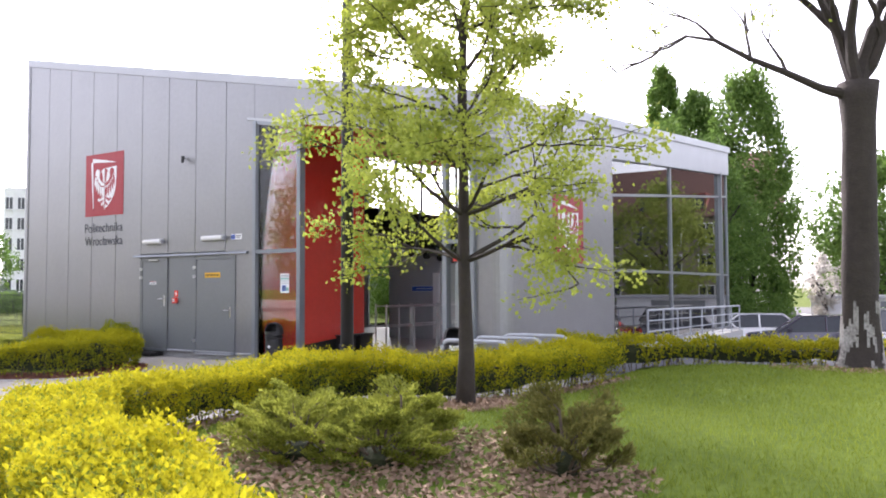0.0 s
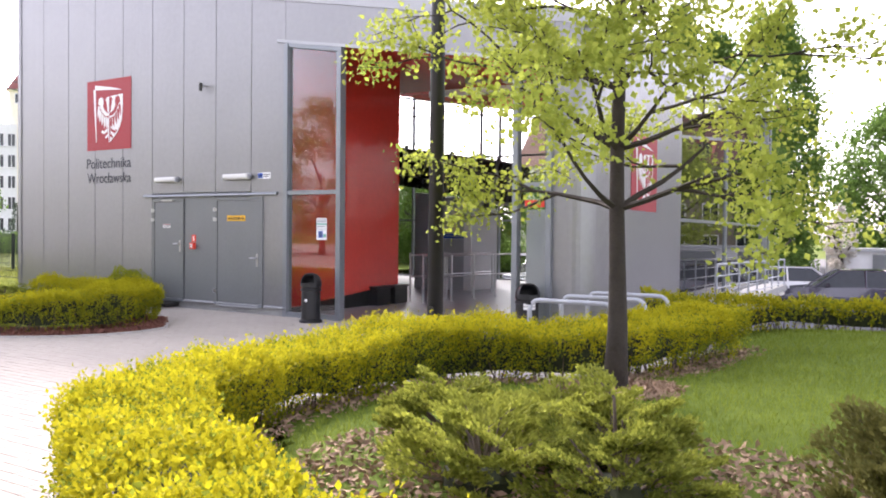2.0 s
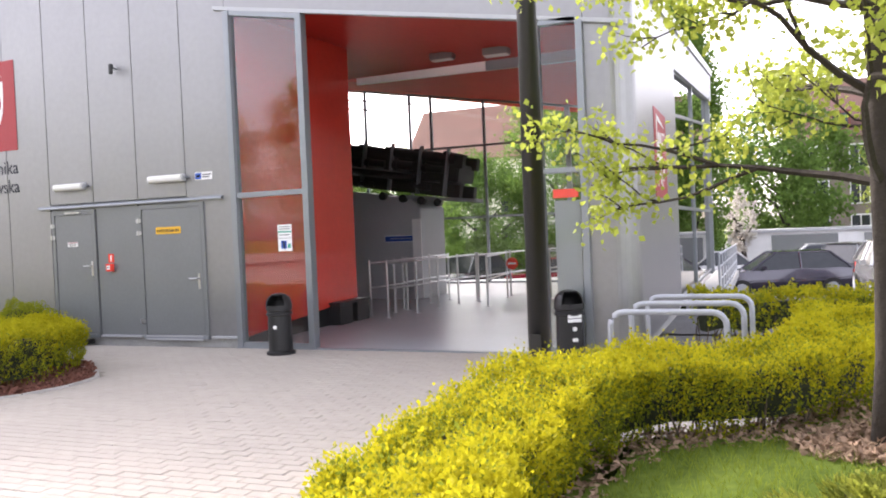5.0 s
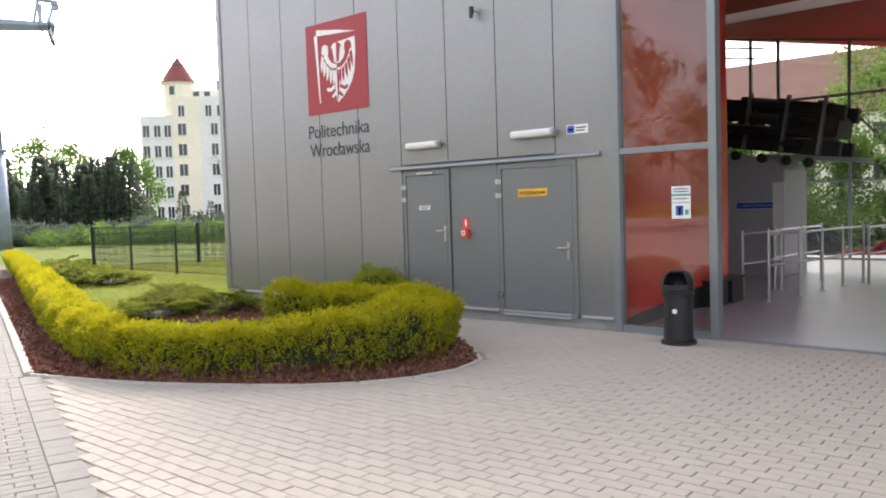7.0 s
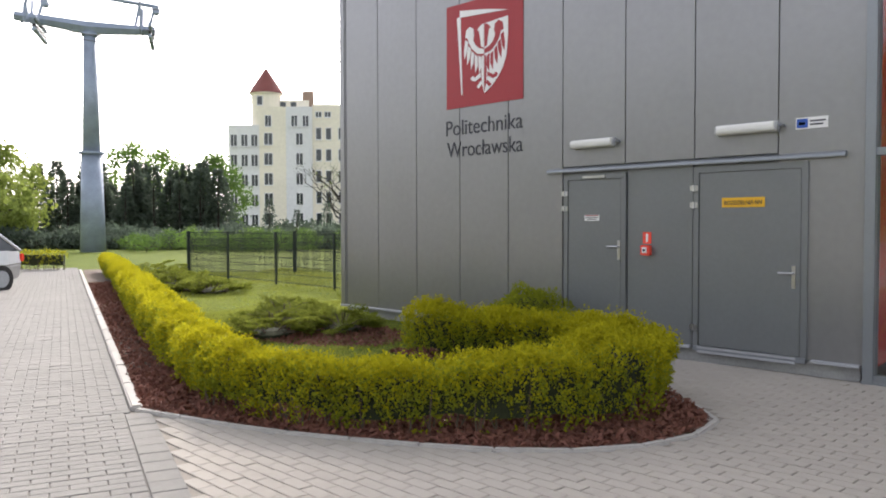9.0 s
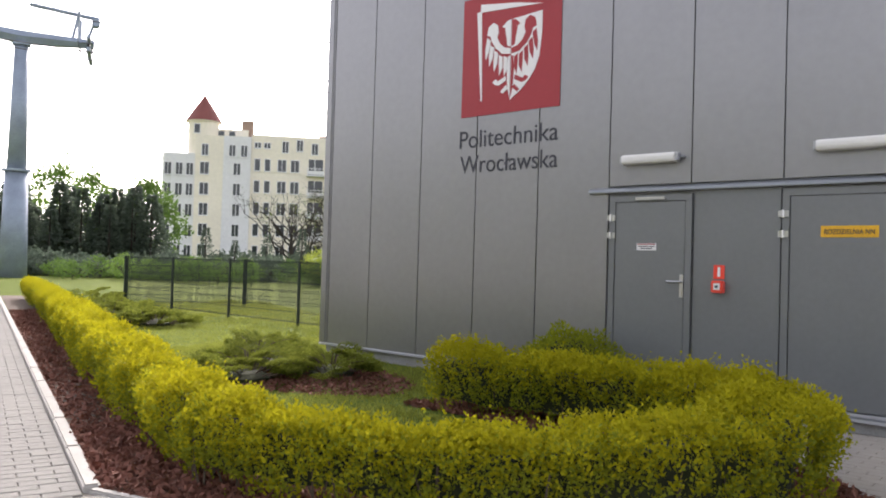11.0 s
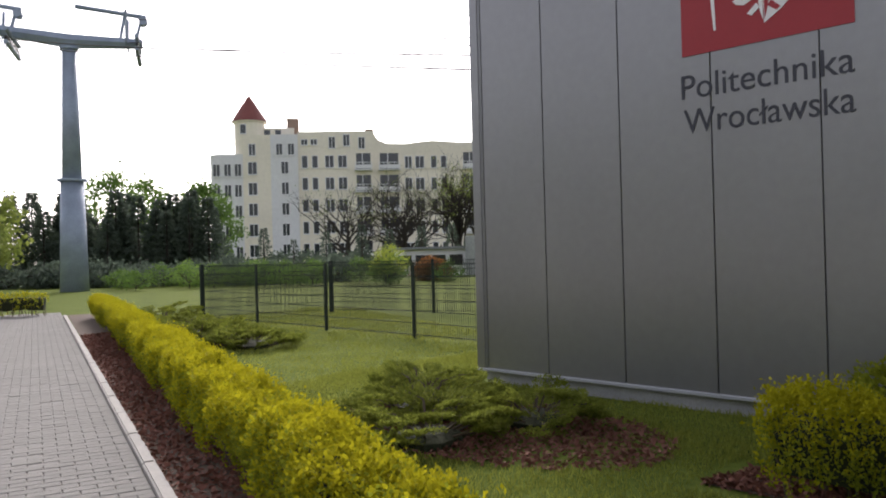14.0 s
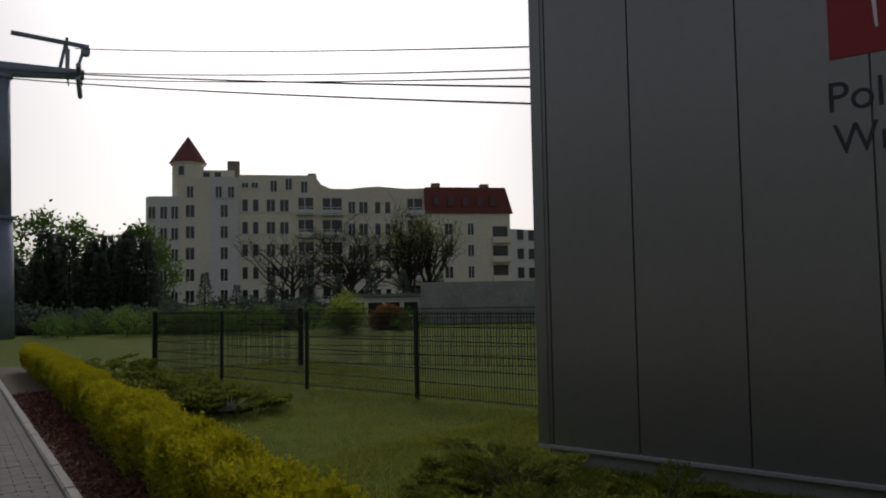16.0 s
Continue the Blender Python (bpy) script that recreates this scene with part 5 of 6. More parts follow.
# ---- trees and buildings round the place ----
def old_tree(loc):
    """Thick dark trunk that forks into upright limbs, one long limb reaching out low, few young leaves."""
    rng = np.random.default_rng(71)
    t = base("old_maple", loc, "old dark-barked tree with peeling whitewash at its foot and sparse branches", "tree")
    seg, n = 18, 20
    zs = [4.25 * i / n - 0.1 for i in range(n + 1)]

    def rad(z, a):
        f = max(0.0, z) / 4.15
        flare = 0.16 * math.exp(-max(z, 0) / 0.22) * (1 + 0.5 * math.cos(3 * a + 1))
        return 0.245 - 0.03 * f + flare + 0.05 * max(0, f - 0.85) / 0.15 + 0.022 * noise.noise((math.cos(a) * 2, math.sin(a) * 2, z * 1.6)) + 0.012 * noise.noise((math.cos(a) * 7, math.sin(a) * 7, z * 2.0))

    def at(z, a, lift=0.0):
        q = rad(z, a) + lift
        return (0.02 * z + q * math.cos(a), 0.05 * math.sin(z * 0.9) + q * math.sin(a), z)
    bm = bmesh.new()
    rows = [[bm.verts.new(at(z, 2 * math.pi * k / seg)) for k in range(seg)] for z in zs]
    for a, b in zip(rows, rows[1:]):
        for k in range(seg):
            bm.faces.new((a[k], a[(k + 1) % seg], b[(k + 1) % seg], b[k]))
    bm.faces.new(rows[-1])
    trunk = part("trunk", bm, M_BARK, t, smooth=True)
    bm = bmesh.new()
    for i in range(26):
        for k in range(48):
            z, a = 0.18 + 0.035 * i, 2 * math.pi * k / 48
            if noise.noise((math.cos(a) * 2.4 + 3, math.sin(a) * 2.4, z * 2.2)) + 0.25 * noise.noise((math.cos(a) * 9, math.sin(a) * 9, z * 9)) > 0.02 + 0.25 * max(0, (z - 0.7) / 0.4):
                a2 = a + 2 * math.pi / 48
                bm.faces.new([bm.verts.new(at(zz, aa, 0.012)) for zz, aa in ((z, a), (z, a2), (z + 0.035, a2), (z + 0.035, a))])
    part("whitewash", bm, M_LIME, trunk, "flaking whitewash")
    bm, tips = bmesh.new(), []
    top = Vector((0.08, -0.02, 4.05))
    for d, L, r in (((-0.3, 0.0, 1), 1.9, 0.12), ((0.25, 0.25, 1), 1.8, 0.13), ((0.0, -0.25, 1), 1.7, 0.10), ((0.6, 0.1, 0.9), 1.6, 0.10), ((-0.1, 0.3, 1), 1.6, 0.08)):
        grow(bm, top, Vector(d), L, r, 3, rng, tips, 0.5, 0.3)
    low = Vector((-0.84, -0.54, 0)).normalized()
    pts = [top + Vector((0, 0, -0.1))] + [top + low * q + Vector((0, 0, z)) for q, z in ((0.5, 0.02), (1.0, 0.25), (1.5, 0.45), (2.0, 0.72), (2.4, 0.78), (2.75, 0.62))]
    tube(bm, pts, [0.10, 0.062, 0.05, 0.04, 0.03, 0.02, 0.01], 8, False)
    for k, (dx, dz) in ((3, (0.3, 0.9)), (4, (0.5, 0.8)), (2, (0.6, 1.0)), (5, (0.9, -0.5)), (6, (0.6, -0.8))):
        grow(bm, pts[k], low * dx + Vector((0.1, 0.1, dz)), 0.7, 0.026, 2, rng, tips, 0.5, 0.1)
    part("branchwork", bm, M_BARK, t)
    tp = np.array([q for q, _ in tips])
    k = rng.integers(0, len(tp), 900)
    leaves("crown", tp[k] + rng.normal(0, 0.08, (900, 3)), rng.normal(0, 0.7, (900, 3)), 0.06, M_LINDEN, t, rng, 0.7)


old_tree((13.86, 1.58, 0.1))


def clump_tree(name, loc, label, trunk, r, h, n, size, material, seed, shape="round", trunk_r=0.22):
    """A far tree: trunk, a few limbs, and leaves gathered in many uneven clumps."""
    rng = np.random.default_rng(seed)
    t = base(name, loc, label, "tree")
    bm = bmesh.new()
    tube(bm, [(0, 0, -0.1), (0.1, 0, trunk * 0.6), (0, 0.1, trunk + h * 0.45)], [trunk_r, trunk_r * 0.8, trunk_r * 0.3], 8)
    for _ in range(7):
        a = rng.uniform(0, 6.28)
        z = trunk + h * rng.uniform(0.0, 0.4)
        tube(bm, [(0, 0, z), (math.cos(a) * r * 0.4, math.sin(a) * r * 0.4, z + h * 0.15), (math.cos(a) * r * 0.75, math.sin(a) * r * 0.75, z + h * 0.28)], [trunk_r * 0.4, trunk_r * 0.25, 0.03], 5, False)
    part("trunk", bm, M_BARK, t)
    m = 420 if shape == "column" else 130
    u = rng.random(m)
    if shape == "cone":
        rad = r * (1 - u) ** 0.8 + 0.1
    elif shape == "column":
        rad = r * np.sin(np.pi * np.clip(u * 0.84 + 0.14, 0, 1)) ** 0.5
    else:
        rad = r * np.sqrt(np.maximum(0.02, 1 - (2 * u - 0.9) ** 2))
    a = rng.uniform(0, 6.28, m)
    q = rad * np.sqrt(rng.uniform(0.3, 1.0, m)) * rng.uniform(0.85, 1.12, m)
    c = np.stack([q * np.cos(a), q * np.sin(a), trunk + h * u], 1)
    k = rng.integers(0, m, n)
    pos = c[k] + rng.normal(0, 1, (n, 3)) * (np.array((0.13, 0.13, 0.10)) if shape == "round" else np.array((0.09, 0.09, 0.16))) * r
    head = rng.normal(0, 0.7, (n, 3)) + np.array((0, 0, -0.2 if shape != "column" else 0.7))
    leaves("crown", pos, head, size, material, t, rng, 0.7)
    return t


def conifer(name, loc, r, h, n, seed, label):
    rng = np.random.default_rng(seed)
    t = base(name, loc, label, "tree", "spruces")
    bm = bmesh.new()
    tube(bm, [(0, 0, -0.1), (0, 0, h)], [0.14, 0.02], 6)
    part("trunk", bm, M_BARK, t)
    u = rng.random(n) ** 1.3
    tier = np.floor(u * 11) / 11
    w = r * (1 - tier) * (1 - 0.55 * (u - tier) * 11) * np.sqrt(rng.random(n)) + 0.05
    a = rng.uniform(0, 6.28, n)
    a = np.round(a / 0.42) * 0.42 + rng.normal(0, 0.09, n) + tier * 5
    pos = np.stack([w * np.cos(a), w * np.sin(a), 0.2 + h * 0.97 * u - 0.12 * w], 1)
    head = np.stack([np.cos(a), np.sin(a), -0.25 + 0 * a], 1) + rng.normal(0, 0.25, (n, 3))
    leaves("needles", pos, head, 0.38 * h / 7, M_SPRUCE, t, rng, 0.4)
    return t


for i, (x, y, r, h, sh) in enumerate(((6.75, 30.0, 2.3, 11.0, "column"), (3.9, 32.0, 1.7, 11.0, "column"), (1.4, 34.0, 1.3, 13.4, "column"))):
    clump_tree("poplar", (x, y, low_z(y)), "tall dense green poplar behind the side wing", 0.5, r, h + 1.2, 24000, 0.2, M_POPLAR, 80 + i, sh)
clump_tree("broad_tree", (11.7, 43.0, -1.2), "broad green tree beyond the car park", 1.5, 3.6, 8.6, 13000, 0.28, M_POPLAR, 90)
clump_tree("broad_tree", (20.0, 44.0, -1.2), "broad green tree beyond the car park", 1.5, 3.8, 8.0, 7000, 0.28, M_TREELEAF, 91)
for i, (x, y, r, h) in enumerate(((0.8, 30.0, 2.8, 8.5), (3.6, 26.5, 2.6, 8.8), (-3.5, 31.0, 3.0, 5.0), (6.0, 25.0, 2.2, 7.5), (-7.5, 21.0, 2.6, 4.6), (-3.6, 20.0, 2.2, 4.2), (-11.5, 24.0, 3.0, 5.0))):
    clump_tree("linden", (x, y, low_z(y)), "leafy green linden seen through the rear glazing", 1.4, r, h, 17000, 0.14, M_POPLAR, 95 + i)
for i, (x, y) in enumerate(((-13, 27), (-9.5, 28.5), (-6, 27), (-2.5, 28), (1, 27), (4.2, 28), (7.0, 27.5))):
    clump_tree("garden_shrub", (x, y, low_z(y)), "dense green garden shrub behind the car park", 0.1, 2.0, 2.2, 6000, 0.14, M_POPLAR, 130 + i)
clump_tree("blossom_tree", (9.3, 36.0, -1.2), "small white blossoming tree", 1.0, 0.8, 3.2, 1500, 0.16, mat("white_blossom", (0.5, 0.47, 0.42), 0.7, island=0.6, leaf=True), 99)
# spruces and trees on the far side of the lawn
rng = np.random.default_rng(5)
for i in range(34):
    f = (i % 17) / 16
    x, y = -57.5 + 6.0 * f + rng.uniform(-1.5, 1.5) - (3 if i > 16 else 0), 12.5 + 11.0 * f + rng.uniform(-1, 1)
    conifer("spruce", (x, y, -0.3), rng.uniform(1.9, 2.6), rng.uniform(4.6, 7.0), 1900, 200 + i, "dark green spruce in the row beyond the lawn")
for i in range(9):
    f = i / 8
    conifer("spruce", (-50 + 14 * f + rng.uniform(-0.6, 0.6), 26.5 + 13.5 * f, -0.3), 1.2, rng.uniform(2.2, 4.0), 1100, 230 + i, "small dark spruce in front of the apartment house")
for i, (x, y, r, h) in enumerate(((-64, 21, 3.6, 7.5), (-67, 25, 3.2, 7.5), (-60, 27, 3.0, 6.6), (-52, 3.0, 3.2, 5.0), (-49, 6.5, 2.6, 3.6), (-58, 9.0, 3.2, 6.0), (-44, -4.0, 2.6, 4.4))):
    clump_tree("broad_tree", (x, y, -0.3), "fresh green tree beyond the lawn", 1.2, r, h, 3500, 0.32, M_POPLAR if i < 3 else M_TREELEAF, 300 + i)
for i in range(20):
    a = (i % 10) / 9
    x, y = -34 + 10 * a - (3 if i > 9 else 0) + rng.uniform(-1, 1), 10.5 + 9 * a + rng.uniform(-1.2, 1.2)
    clump_tree("young_shrub", (x, y, 0), "young light green shrub on the far lawn", 0.15, 0.8, rng.uniform(0.7, 1.2), 900, 0.085, M_POPLAR, 330 + i, trunk_r=0.03)
clump_tree("blossom_shrub", (-25.5, 17.5, 0), "white blossoming shrub behind the fence", 0.4, 0.9, 1.3, 1400, 0.1, M_LINDEN, 350, trunk_r=0.05)
clump_tree("bronze_shrub", (-26.8, 21.5, 0), "rounded orange-brown shrub behind the fence", 0.1, 1.0, 1.0, 3000, 0.14, mat("orange_leaf", (0.22, 0.10, 0.03), 0.8, island=0.8, leaf=True), 351, trunk_r=0.05)
for i, (x, y, h, l) in enumerate(((-52, 43, 4.2, 2.6), (-47, 45, 4.6, 2.8), (-56, 39.5, 3.8, 2.4), (-50, 41, 3.4, 2.4))):
    broadleaf("bare_tree", (x, y, -0.3), "bare grey-brown tree before the apartment house", h + 1, 16, 300, 0.14, M_TREELEAF, 360 + i, 0.3, l + 1.3, 0.34, 3, 0.9, M_BARK, 0.25)
for i, (x, y) in enumerate(((-47.0, 44.7), (-45.6, 46.2))):
    broadleaf("willow", (x, y, -0.3), "pollard willow with a dark trunk and fresh shoots", 4.6, 11, 1100, 0.17, M_TREELEAF, 370 + i, 0.3, 3.6, 0.5, 3, 0.5, M_BARK, 0.4, 0.6)
for i in range(11):
    f = i / 10
    clump_tree("dark_shrub", (-58 + 20 * f + rng.uniform(-1, 1), 25.5 + 20 * f + rng.uniform(-1, 1), -0.2), "dark evergreen shrub at the foot of the apartment house", 0.1, rng.uniform(1.4, 2.2), rng.uniform(1.2, 2.2), 900, 0.3, M_SPRUCE, 380 + i)
for i in range(13):
    f = 0.66 * i / 12
    clump_tree("dark_shrub", (-47 + 23 * f + rng.uniform(-0.6, 0.6), 6.5 + 19 * f + rng.uniform(-0.8, 0.8), -0.1), "dark evergreen shrub in the belt behind the lawn", 0.05, rng.uniform(1.3, 1.8), rng.uniform(0.9, 1.4), 1300, 0.2, M_SPRUCE, 420 + i)
# trees behind the viewer, mirrored in the glazing
for i, (x, y, r, h) in enumerate(((-4, -33, 4.0, 9.5), (3.5, -36, 3.4, 8.5), (-12.5, -30, 3.6, 9.5), (12, -34, 3.5, 8), (-20, -29, 3.6, 8.0), (-27, -25, 3.8, 8.5), (-34, -20, 3.6, 8.0), (-8, -36, 3.8, 8.0))):
    clump_tree("broad_tree", (x, y, 0), "broad tree across the street, mirrored in the glazing", 1.6, r, h, 14000, 0.17, M_TREELEAF, 400 + i)


# ---- apartment house with a turret ----
AO = Vector((-111.5, 56.3, 0.0))
apt = base("apartment_house", AO, "long cream apartment house with a red-roofed turret", "house", rz=math.degrees(math.atan2(0.768, 0.64)))
apt.scale = (1.15, 1.15, 1.15)


def block(name, u0, u1, z1, depth, material, label="", v0=0.0):
    bm = bmesh.new()
    box(bm, u0, u1, v0, depth, -1.0, z1)
    return part(name, bm, material, apt, label)


def win(u, z, w, h, v, parent=None):
    o = boxpart("window", (u - w / 2 - 0.08, u + w / 2 + 0.08, v - 0.05, v + 0.02, z - 0.08, z + h + 0.08), M_WHITE, apt)
    for k in ((0, 1) if w > 0.75 else (0,)):
        half = (w - 0.08) / 2 if w > 0.75 else w
        boxpart("pane", (u - w / 2 + k * (half + 0.08), u - w / 2 + k * (half + 0.08) + half, v - 0.07, v - 0.04, z, z + h), M_WIN, o)
    boxpart("sill", (u - w / 2 - 0.12, u + w / 2 + 0.12, v - 0.16, v - 0.05, z - 0.14, z - 0.08), M_PALE, o)


bm = bmesh.new()
prism(bm, [(0.0, 10), (0.0, 1.2), (0.5, 0.35), (1.5, 0.0), (4.6, 0.0), (4.6, 10)], "z", -1.0, 15.4)
part("wall", bm, M_PALE, apt, "pale grey rounded bay")
block("wall", 4.6, 8.4, 18.0, 10, M_CREAM, "", -0.25)
block("wall", 8.4, 12.1, 18.0, 10, M_PALE, "", -0.4)
block("wall", 12.1, 22.6, 18.4, 10, M_CREAM)
block("wall", 22.6, 37.6, 16.2, 10, M_CREAM, "", 0.4)
bm = bmesh.new()
prism(bm, [(22.6, 15.5), (22.6, 18.1), (23.2, 17.2), (24.5, 16.65), (27, 16.6), (29, 16.85), (31, 17.0), (33, 16.85), (35, 16.7), (37.6, 16.8), (37.6, 15.5)], "y", 0.35, 10)
part("parapet", bm, M_CREAM, apt, "wavy parapet")
block("wall", 37.6, 50.0, 13.2, 10, M_CREAM, "", 0.2)
bm = bmesh.new()
prism(bm, [(37.5, 13.2), (50.4, 13.2), (49.3, 16.9), (37.7, 16.9)], "y", -0.1, 10)
part("roof", bm, M_TILE, apt, "red mansard roof")
for u in (39.2, 41.3, 43.4, 45.5, 47.4):
    o = boxpart("dormer", (u - 0.5, u + 0.5, -0.35, 0.5, 14.2, 15.5), M_TILE, apt)
    boxpart("pane", (u - 0.33, u + 0.33, -0.38, -0.34, 14.35, 15.3), M_WIN, o)
bm = bmesh.new()
prism(bm, [(50.0, 0.2), (56.5, 3.5), (56.5, 12), (50.0, 12)], "z", -1.0, 11.0)
part("wall", bm, M_PALE, apt, "receding end of the house")
for k in range(4):
    z = 1.2 + 2.75 * k
    for u, v in ((51.6, 0.9), (53.6, 1.9), (55.3, 2.8)):
        o = boxpart("window", (u - 0.55, u + 0.55, v - 0.1, v + 0.25, z, z + 1.5), M_WIN, apt)
    o = boxpart("balcony", (47.2, 49.9, -0.9, 0.2, z - 0.5, z + 0.35), M_CREAM, apt)
    boxpart("opening", (47.4, 49.6, 0.14, 0.22, z + 0.35, z + 1.9), M_WIN, o)
bm = bmesh.new()
lathe(bm, [(2.1, 14.0), (2.1, 19.9), (2.35, 19.95), (2.35, 20.15)], 5.3, 2.2, 20)
part("turret", bm, M_CREAM, apt, "round stair turret")
bm = bmesh.new()
lathe(bm, [(2.5, 20.15), (1.2, 22.2), (0.05, 23.9)], 5.3, 2.2, 20)
part("turret_roof", bm, M_TILE, apt, "pointed red turret roof")
win(4.7, 18.3, 0.7, 1.2, 0.13)
block("attic", 5.5, 11.5, 19.2, 9, M_CREAM, "", 1.5)
for u in (7.8, 9.3):
    boxpart("window", (u - 0.4, u + 0.4, 1.42, 1.52, 18.2, 18.9), M_WIN, apt)
for u0, u1, z in ((10.5, 12.1, 20.6), (21.4, 22.6, 19.0), (39.0, 40.2, 17.8), (46.2, 47.4, 17.7)):
    boxpart("chimney", (u0, u1, 2.0, 3.2, 14, z), M_BRICK, apt)
for k in range(5):
    z = 1.0 + 2.85 * k
    for u in (1.0, 2.5, 3.9):
        if k < 5:
            win(u, z, 0.85, 1.6, 0.0 if u > 1.4 else 0.05)
    for u, v in ((5.9, -0.25), (10.3, -0.4)):
        win(u, z + 0.2, 1.1 if u < 8 else 0.9, 1.6, v)
    z = 1.0 + 3.05 * k
    for u in (13.0, 14.4):
        win(u, z + 0.2, 0.7, 1.6, 0.0)
    for u in (16.4, 18.2):
        win(u, z + 0.2, 1.1, 1.6, 0.0)
    if k < 5:
        for u, w, v in ((29.0, 1.15, 0.4), (31.0, 0.7, 0.4), (32.4, 0.7, 0.4), (27.4, 0.9, 0.4), (41.0, 1.1, 0.2), (44.2, 0.8, 0.2))[: 4 if k == 4 else 6]:
            win(u, z, w, 1.6, v)
        for u0, u1 in ((19.9, 22.3), (23.2, 26.2), (35.0, 37.5)):
            v = 0.0 if u0 < 22.6 else 0.4
            o = boxpart("balcony", (u0, u1, v - 1.1, v, z - 0.35, z - 0.2), M_PALE, apt)
            boxpart("parapet", (u0 + 0.05, u1 - 0.05, v - 1.1, v - 1.02, z - 0.12, z + 0.4), M_PALE, o)
            for q in np.linspace(u0 + 0.05, u1 - 0.05, 5):
                boxpart("rail_post", (q - 0.03, q + 0.03, v - 1.12, v - 1.06, z - 0.2, z + 0.72), M_WHITE, o)
            boxpart("hand_rail", (u0, u1, v - 1.13, v - 1.05, z + 0.68, z + 0.75), M_WHITE, o)
            boxpart("opening", (u0 + 0.2, u1 - 0.2, v - 0.04, v + 0.02, z - 0.15, z + 2.1), M_WIN, o)
            boxpart("door_frame", (u0 + 0.42 * (u1 - u0), u0 + 0.46 * (u1 - u0), v - 0.06, v - 0.02, z - 0.15, z + 2.1), M_WHITE, o)
for u, z in ((5.9, 15.2), (9.6, 15.2), (11.2, 15.2), (16.8, 16.1), (18.8, 16.4), (20.9, 16.0), (13.0, 16.6), (14.3, 16.6)):
    win(u, z, 0.8, 1.5 if u > 16 or u < 12 else 0.7, -0.25 if u < 8 else -0.4 if u < 12.1 else 0.0)

# ---- old block and garages beyond the car park, low wall behind the lawn ----
old = base("old_house", (12.6, 54, -1.2), "old grey-brown town house with a steep red roof", "house")
boxpart("wall", (0, 30, 0, 12, -0.5, 8.2), mat("grey_brown_render", (0.22, 0.19, 0.15), 0.95, 0, 0.2, 0.4), old)
bm = bmesh.new()
prism(bm, [(-0.4, 8.2), (12.4, 8.2), (6, 13.2)], "x", -0.5, 30.5)
part("roof", bm, mat("brown_roof_tile", (0.12, 0.06, 0.045), 0.8, 0, 0.2, 0.6), old)
for k in range(3):
    for i in range(11):
        o = boxpart("window", (1.0 + i * 2.6, 2.3 + i * 2.6, -0.08, 0.02, 0.9 + 2.5 * k, 2.7 + 2.5 * k), M_WHITE, old)
        for j in range(2):
            boxpart("pane", (1.08 + i * 2.6 + 0.6 * j, 1.6 + i * 2.6 + 0.6 * j, -0.1, -0.07, 1.0 + 2.5 * k, 2.6 + 2.5 * k), M_WIN, o)
for i in range(6):
    o = boxpart("dormer", (2.5 + i * 4.4, 3.8 + i * 4.4, 0.4, 2.5, 8.6, 10.2), M_TILE, old)
    boxpart("pane", (2.65 + i * 4.4, 3.65 + i * 4.4, 0.36, 0.41, 8.9, 10.0), M_WIN, o)
old2 = base("old_house", (-20.0, 58, -1.2), "old house with a red tiled roof behind the trees", "house")
boxpart("wall", (0, 22, 0, 10, -0.5, 9.0), M_CREAM, old2)
bm = bmesh.new()
prism(bm, [(-0.4, 9.0), (10.4, 9.0), (5, 14.5)], "x", -0.5, 22.5)
part("roof", bm, mat("faded_roof_tile", (0.26, 0.14, 0.11), 0.85, 0, 0.2, 0.6), old2)
for k in range(3):
    for i in range(8):
        boxpart("window", (1.0 + i * 2.6, 2.1 + i * 2.6, -0.06, 0.02, 1.2 + 2.6 * k, 2.9 + 2.6 * k), M_WIN, old2)
gar = base("garage", (8.6, 36.5, -1.2), "low white garage block with dark doors", "garage")
boxpart("wall", (0, 12, 0, 4, -0.3, 1.9), M_PALE, gar)
boxpart("roof", (-0.15, 12.15, -0.2, 4.2, 1.9, 2.05), M_FLASH, gar)
for x in (2.2, 6.6):
    boxpart("door", (x, x + 3.2, -0.05, 0.02, 0.0, 1.75), M_DOOR, gar)
lowh = base("low_building", (-30.4, 27.9, 0), "low weathered building with a stained pale wall", "building", rz=38)
boxpart("wall", (0, 14, 0, 4, -0.3, 2.35), M_WALLOLD, lowh, "stained concrete wall")
boxpart("annexe", (-4.5, 0, 1.0, 4, -0.3, 1.6), M_PALE, lowh, "white annexe")
boxpart("annexe_roof", (-4.8, 0.0, 0.7, 4.2, 1.6, 1.75), M_DOOR, lowh)
for i in range(4):
    boxpart("window", (-4.2 + i * 1.05, -3.4 + i * 1.05, 0.94, 1.02, 0.6, 1.25), M_WIN, lowh)

# ---- cable car pylon and cables ----
pyl = base("cable_car_pylon", (-37.4, 8.0, -0.3), "tall grey tubular cable car pylon with a cross arm", "pylon")
PU = Vector((0.45, 0.89, 0)).normalized()
bm = bmesh.new()
tube(bm, [(0, 0, 0), (0, 0, 5.6)], [0.66, 0.52], 24)
part("lower_tube", bm, M_PYLON, pyl, smooth=True)
bm = bmesh.new()
tube(bm, [(0, 0, 5.6), (0, 0, 12.0)], [0.45, 0.31], 24)
part("upper_tube", bm, M_PYLON, pyl, smooth=True)
for z, r in ((0.15, 0.9), (5.6, 0.66), (11.9, 0.42)):
    bm = bmesh.new()
    tube(bm, [(0, 0, z - 0.06), (0, 0, z + 0.06)], r, 24)
    part("flange", bm, M_PYLON, pyl)
bm = bmesh.new()
